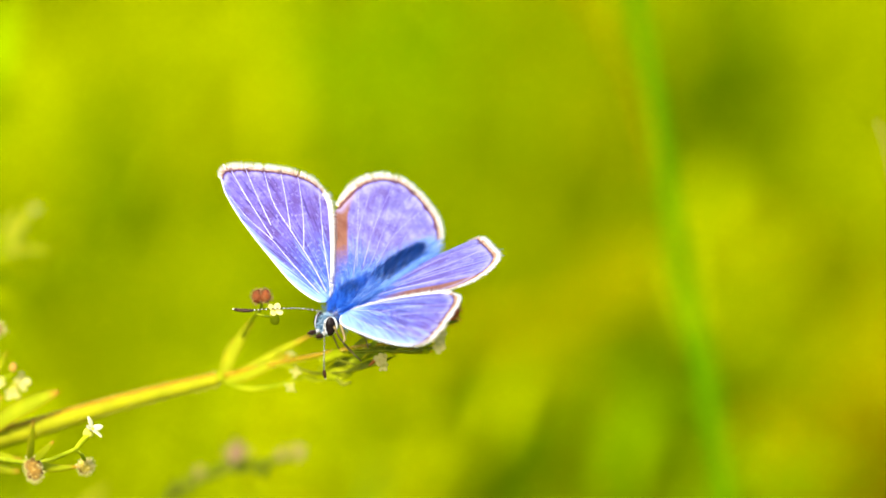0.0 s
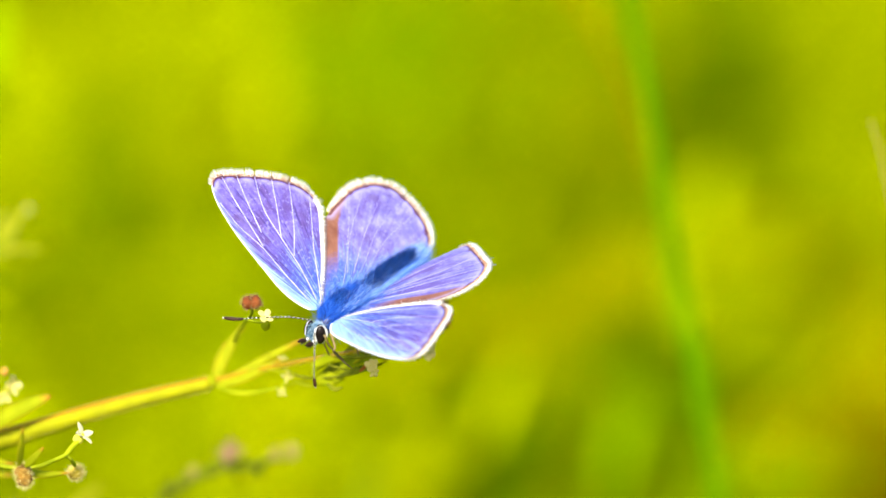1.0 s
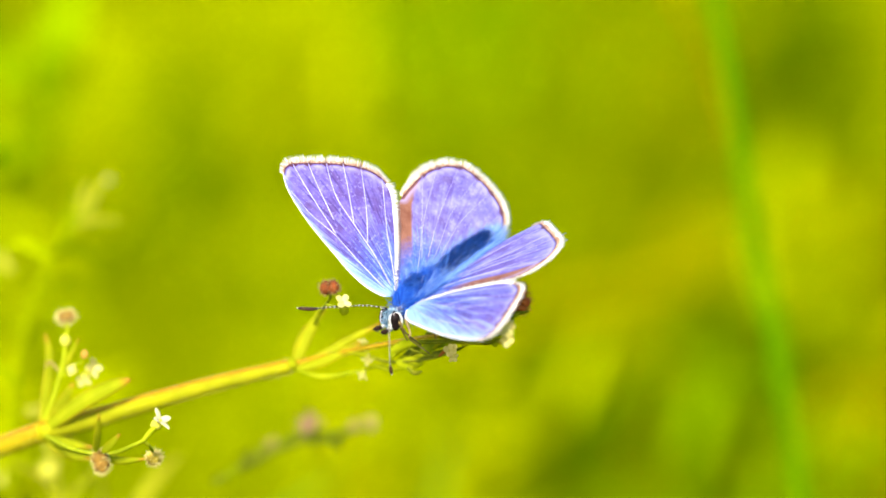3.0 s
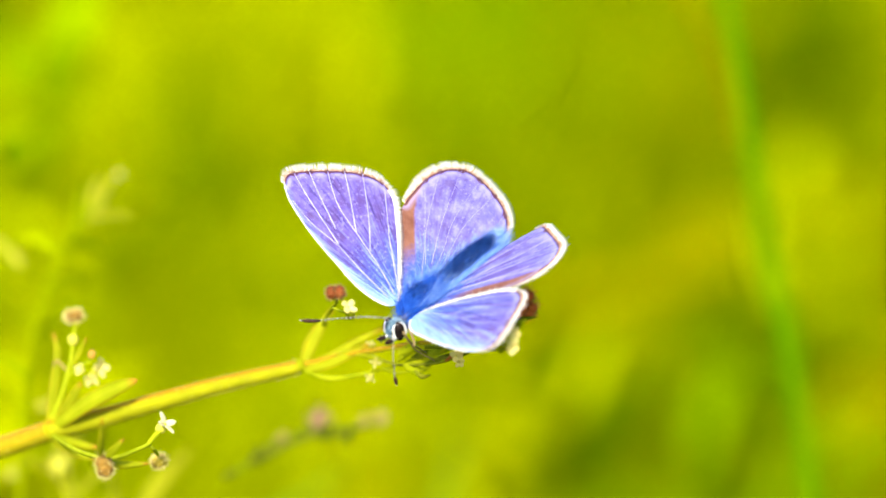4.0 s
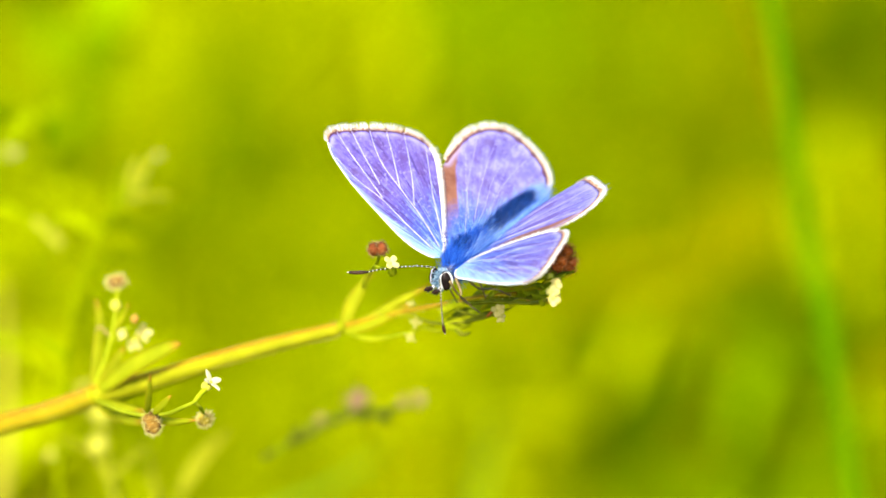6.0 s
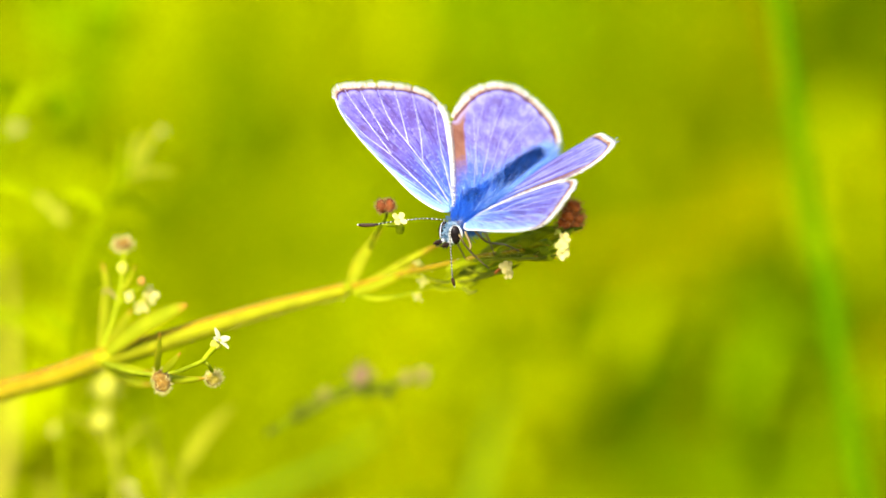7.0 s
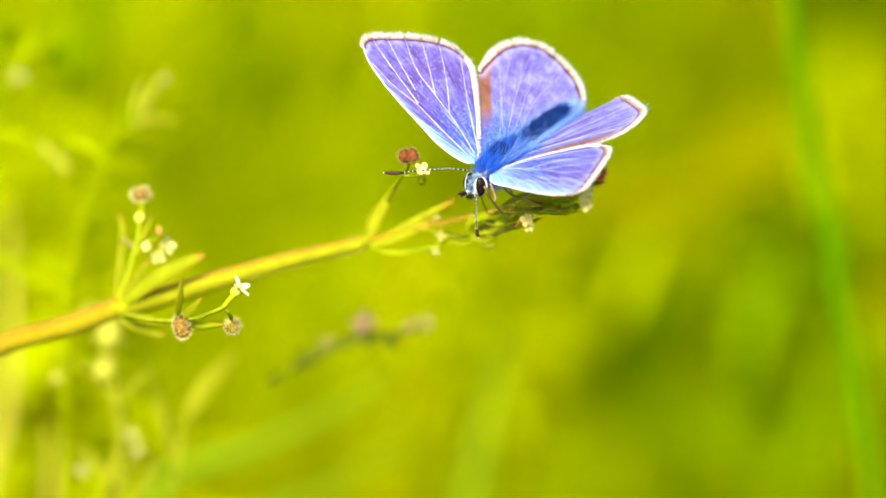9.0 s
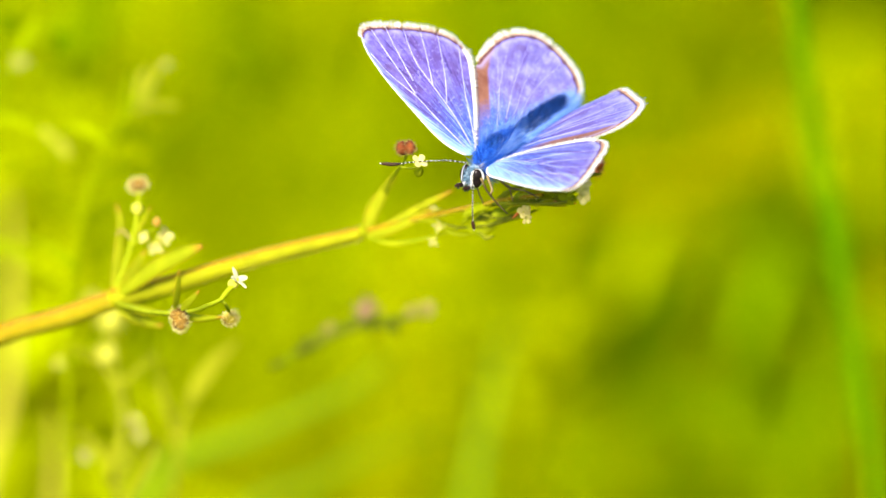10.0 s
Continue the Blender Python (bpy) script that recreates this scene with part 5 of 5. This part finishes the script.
def clumps():
    dark = "dark green leafy herb clump in the meadow"
    for i, (x, y, d, w, h, n) in enumerate(((13.6, -6.6, 1.25, 0.026, 0.026, 95), (30, -11, 1.20, 0.028, 0.045, 90), (36, -6, 1.2, 0.015, 0.03, 40), (21, -8, 1.25, 0.028, 0.03, 40), (14, 25, 1.9, 0.05, 0.045, 100), (35, 23, 1.7, 0.032, 0.05, 185), (-13, 15, 1.6, 0.03, 0.035, 95), (4, 17, 1.7, 0.04, 0.03, 35), (-36, 4, 1.5, 0.03, 0.03, 12), (-27, 9, 1.5, 0.035, 0.03, 18))):
        herb_clump("herb_clump", dark, 200 + i, behind(x, y, d), (w, h), n, 0.022, DARKHERB)
    lit = "bright yellow-green leafy clump in the meadow"
    for i, (x, y, d, w, h, n) in enumerate(((-6.5, 21.5, 1.4, 0.022, 0.020, 80), (1, -6, 1.1, 0.03, 0.018, 28), (-36, -18, 0.75, 0.016, 0.045, 120), (-17, 26, 1.7, 0.05, 0.04, 50), (-8, 9, 1.5, 0.03, 0.03, 15), (13, 9, 1.5, 0.03, 0.03, 8), (5.5, -6, 1.0, 0.010, 0.012, 22), (3, -16, 1.0, 0.010, 0.02, 26), (38, 6, 1.2, 0.016, 0.022, 18))):
        herb_clump("bright_clump", lit, 301 + i, behind(x, y, d), (w, h), n, 0.022, YELLOW)
    fresh = "fresh green leafy clump in the meadow"
    for i, (x, y, d, w, h, n) in enumerate(((27, -20, 1.1, 0.035, 0.03, 30), (36, -18, 1.1, 0.03, 0.04, 40), (6, 24, 1.5, 0.03, 0.02, 60), (-34, 19.5, 0.8, 0.014, 0.014, 8), (8, 30, 1.6, 0.04, 0.03, 80))):
        herb_clump("green_clump", fresh, 351 + i, behind(x, y, d), (w, h), n, 0.022, FRESH)
    herb_clump("dry_clump", "dry brownish leafy clump in the meadow", 320, behind(51, -13, 1.2), (0.026, 0.045), 130, 0.022, RUST)
    # dry grass stems bent across, warm yellow
    rng = random.Random(77)
    for i in range(3):
        t = tagged(new("bent_dry_grass"), "golden dry grass stems bent low across the meadow", "grass", "bent dry grass")
        for k in range(2):
            o = rng.gauss(0, 0.7)
            d = 1.25 + rng.uniform(-0.06, 0.06)
            x0 = -4 + 13 * i + rng.uniform(-3, 3)
            pts = [behind(x0, -1.6 + (x0 + 4) * 0.3 + o, d), behind(x0 + 9, 1.2 + (x0 + 4) * 0.3 + o, d), behind(x0 + 19, 3.8 + (x0 + 4) * 0.3 + o, d)]
            stalk_to(t, [rooted(pts[0] - Vector((0.02, 0, 0)), 0.01, k), pts[0], pts[1], pts[2]], 1.0, 0.8, STRAW)
    for i, (x, y, d, n) in enumerate(((51, -5, 1.2, 50), (50, -11, 1.2, 80), (53, -15, 1.2, 90))):
        p = behind(x, y, d)
        blade_bunch("dry_tuft", "tuft of dry golden grass leaning over", 400 + i, (p.x - 0.02, p.y), n, p.z * 1.15, 0.004, 0.012, (0.2, 0.0), RUST)
    # fresh blades that catch the light low down
    for i, (x, y, d, n, lean) in enumerate(((4.5, -17, 0.95, 9, (0.12, 0)), (-2, -17, 0.95, 5, (-0.4, 0.1)), (-38, -14, 0.70, 9, (0.05, 0)))):
        p = behind(x, y, d)
        blade_bunch("grass_tuft", "tuft of fresh light green grass blades", 500 + i, (p.x - lean[0] * p.z * 0.8, p.y), n, p.z * 1.05, 0.006, 0.008, lean, YELLOW if i in (0, 2) else GREENLEAF)
    # long leaves crossing low in the meadow
    t = tagged(new("long_grass"), "soft light green grass leaves arching low over the meadow", "grass")
    for pts, w, d in ((((-26, -22.5), (-17, -17.6), (-9, -14), (-4, -10.5)), 2.9, 0.63), (((-18, -25.5), (-12, -22), (-6, -19), (0, -17.2)), 2.0, 0.66), (((2.2, -24), (3.4, -17), (5.0, -10.5), (6.2, -7.6)), 2.2, 0.72)):
        line = [behind(*q, d) for q in pts]
        lance(t, [rooted(line[0], 0.004, 4)] + line, w * 1.6, PALEGREEN, (0.6, 0.2, -0.7) if pts[0][0] < 0 else (1, 0.2, 0), "blade")
    for pts, w in ((((-41.0, -24), (-38.6, -14), (-38.2, -4), (-38.4, 5)), 4.6), (((-35.4, -30), (-34.7, -23), (-34.6, -18.5), (-34.9, -15)), 3.0)):
        t = tagged(new("straw_blade"), "upright pale straw-coloured grass blade", "grass", "straw blades")
        line = [behind(*q, 0.60) for q in pts]
        lance(t, [rooted(line[0], 0.004, 5)] + line, w, CREAMSTRAW, (1, 0.1, 0), "blade")


tall_grass()
back_flowers()
clumps()
meadow()


# ---- what moves ----
def motions():
    # the plant sways: seconds, turn about its pivot (degrees), shift (mm)
    sway = {
        0.0: (-0.40, 1.23, 0.15, -12.93, -12.38, 1.47),
        0.5: (-0.59, 1.44, 0.10, -12.65, -12.20, 1.58),
        1.0: (-0.04, 0.99, 0.11, -13.77, -12.90, 1.81),
        1.5: (0.08, 1.01, 0.03, -13.64, -13.05, 1.59),
        2.0: (0.59, 0.59, 0.13, -12.00, -13.14, 0.44),
        2.2: (0.61, 0.31, 0.16, -10.46, -12.18, 1.34),
        2.5: (0.63, -0.09, 0.18, -7.87, -11.40, 2.70),
        4.0: (1.51, -1.16, -0.25, -6.29, -11.91, 5.57),
        4.2: (1.74, -1.37, -0.40, -5.83, -11.98, 6.00),
        4.5: (2.09, -1.69, -0.64, -6.55, -14.63, 6.64),
        4.7: (2.07, -1.58, -0.70, -5.89, -14.54, 4.85),
        4.8: (1.78, -1.40, -0.55, -5.37, -13.37, 3.96),
        4.9: (1.31, -1.13, -0.26, -4.05, -11.20, 3.06),
        5.0: (0.66, -0.79, 0.16, -2.88, -9.78, 2.17),
        5.2: (0.46, -0.78, 0.11, -1.32, -8.75, 2.32),
        5.5: (0.16, -0.79, 0.04, -1.43, -7.85, 2.55),
        5.7: (0.79, -1.04, 0.62, -2.59, -8.78, 1.00),
        6.8: (0.39, -0.61, 0.30, -2.01, -5.93, -0.05),
        7.0: (0.42, -0.66, 1.01, -1.85, -4.45, -0.01),
        7.2: (0.30, -0.51, 0.81, -1.22, -3.97, -0.26),
        7.5: (0.12, -0.31, 0.50, -1.05, -2.90, -0.62),
        8.0: (0.34, -0.56, 0.40, -1.25, -2.41, 0.16),
        8.2: (0.29, -0.41, 0.47, -0.65, -2.13, 0.07),
        8.5: (0.20, -0.19, 0.55, -0.47, -0.25, -0.06),
        9.0: (0.00, 0.00, 0.00, 0.00, 0.00, 0.00),
        9.5: (0.02, 0.10, -0.23, 0.09, 0.41, -0.59),
        10.0: (0.43, 0.04, 0.07, -0.23, 0.71, 0.21),
    }
    rows = []
    for t, (rx, ry, rz, x, y, z) in sway.items():
        rows.append((t, stand(*TURNS[t]) @ pose(PIVOT.x + x * MM, PIVOT.y + y * MM, PIVOT.z + z * MM - FOCUS, rx, ry, rz)))
    walk(BEDSTRAW, rows)
    # the butterfly: turn (degrees), place before the lens (mm)
    perch = {
        0.0: (46.07, 34.77, 154.92, -7.36, -4.43, -0.29),
        0.5: (46.26, 34.75, 154.95, -7.05, -4.24, -0.19),
        1.0: (44.50, 34.24, 153.97, -8.21, -5.09, 0.02),
        1.5: (43.98, 34.07, 154.19, -8.11, -5.20, -0.26),
        2.0: (42.81, 33.96, 154.19, -6.73, -5.44, -1.28),
        2.2: (42.70, 34.49, 154.25, -5.01, -4.69, -0.43),
        2.5: (42.54, 35.29, 154.33, -2.56, -3.54, 0.86),
        4.0: (38.74, 35.83, 153.95, -1.21, -4.40, 4.20),
        4.2: (38.45, 35.72, 153.86, -0.86, -4.70, 4.71),
        4.5: (38.01, 35.56, 153.74, -1.51, -7.41, 5.46),
        4.7: (38.55, 35.72, 154.19, -0.79, -7.64, 3.41),
        4.8: (39.62, 36.04, 155.08, -0.25, -6.37, 2.39),
        4.9: (41.23, 36.53, 156.42, 0.88, -3.88, 1.38),
        5.0: (43.37, 37.17, 158.21, 2.36, -2.02, 0.05),
        5.2: (44.27, 37.77, 158.66, 4.07, -1.04, 0.33),
        5.5: (45.61, 38.68, 159.33, 4.15, -0.02, 0.75),
        5.7: (43.87, 37.47, 158.50, 2.68, -0.79, -0.87),
        6.8: (45.23, 35.46, 158.87, 3.43, 2.02, -2.16),
        7.0: (46.30, 36.05, 159.35, 3.52, 3.77, -2.11),
        7.2: (46.10, 35.49, 158.94, 4.21, 3.93, -2.29),
        7.5: (45.79, 34.65, 158.34, 4.49, 5.22, -2.55),
        8.0: (45.86, 35.15, 157.86, 4.29, 5.63, -1.77),
        8.2: (46.29, 34.97, 157.90, 4.85, 5.47, -1.80),
        8.5: (46.92, 34.69, 157.95, 5.17, 7.83, -1.84),
        9.0: (47.59, 34.73, 157.88, 5.74, 7.91, -1.70),
        9.5: (47.33, 34.82, 157.14, 5.88, 8.29, -2.30),
        10.0: (46.72, 34.18, 156.68, 5.45, 8.64, -1.43),
    }
    walk(BUTTERFLY, [(t, stand(*TURNS[t]) @ pose(x * MM, y * MM, z * MM - FOCUS, rx, ry, rz)) for t, (rx, ry, rz, x, y, z) in perch.items()])
    # the wings: how far each side is raised, and how far the left side is swept
    raised = {
        0.0: (34.97, 20.32, -0.19),
        0.5: (35.00, 21.07, -0.25),
        1.0: (35.28, 19.43, -0.50),
        1.5: (35.29, 20.45, -0.42),
        2.0: (34.56, 20.76, -0.73),
        2.2: (34.92, 20.88, -0.98),
        2.5: (35.47, 21.05, -1.35),
        4.0: (36.57, 22.27, -2.37),
        4.2: (36.64, 21.19, -2.20),
        4.5: (36.76, 19.57, -1.95),
        4.7: (36.62, 19.91, -2.00),
        4.8: (36.34, 20.60, -2.09),
        4.9: (35.92, 21.63, -2.23),
        5.0: (35.36, 23.01, -2.41),
        5.2: (35.57, 22.61, -2.18),
        5.5: (35.90, 22.02, -1.84),
        5.7: (36.39, 24.57, -1.02),
        6.8: (35.00, 25.69, -0.62),
        7.0: (34.33, 26.92, 0.16),
        7.2: (34.28, 25.98, -0.17),
        7.5: (34.19, 24.57, -0.68),
        8.0: (33.90, 23.78, 0.32),
        8.2: (33.87, 23.54, 0.14),
        8.5: (33.82, 23.18, -0.13),
        9.0: (33.64, 21.12, -0.00),
        9.5: (34.07, 21.89, 0.51),
        10.0: (33.81, 21.07, 0.61),
    }
    for (side, pair), ob in WINGS.items():
        s = 1 if side == "right" else -1
        sweep = {("right", "fore"): -26.1, ("left", "fore"): -7.2, ("right", "hind"): -28.0, ("left", "hind"): -10.6}[side, pair]
        root = (s * 1.0 * MM, (1.6 if pair == "fore" else -0.6) * MM, (0.62 if pair == "fore" else 0.5) * MM)
        rows = []
        for t, (right, left, extra) in raised.items():
            up = right if s == 1 else left
            turn = sweep + (extra if s == -1 else 0)
            rows.append((t, pose(*root, 0, -s * up, 0) @ pose(0, 0, 0, 0, 0, s * turn)))
        walk(ob, rows)


motions()
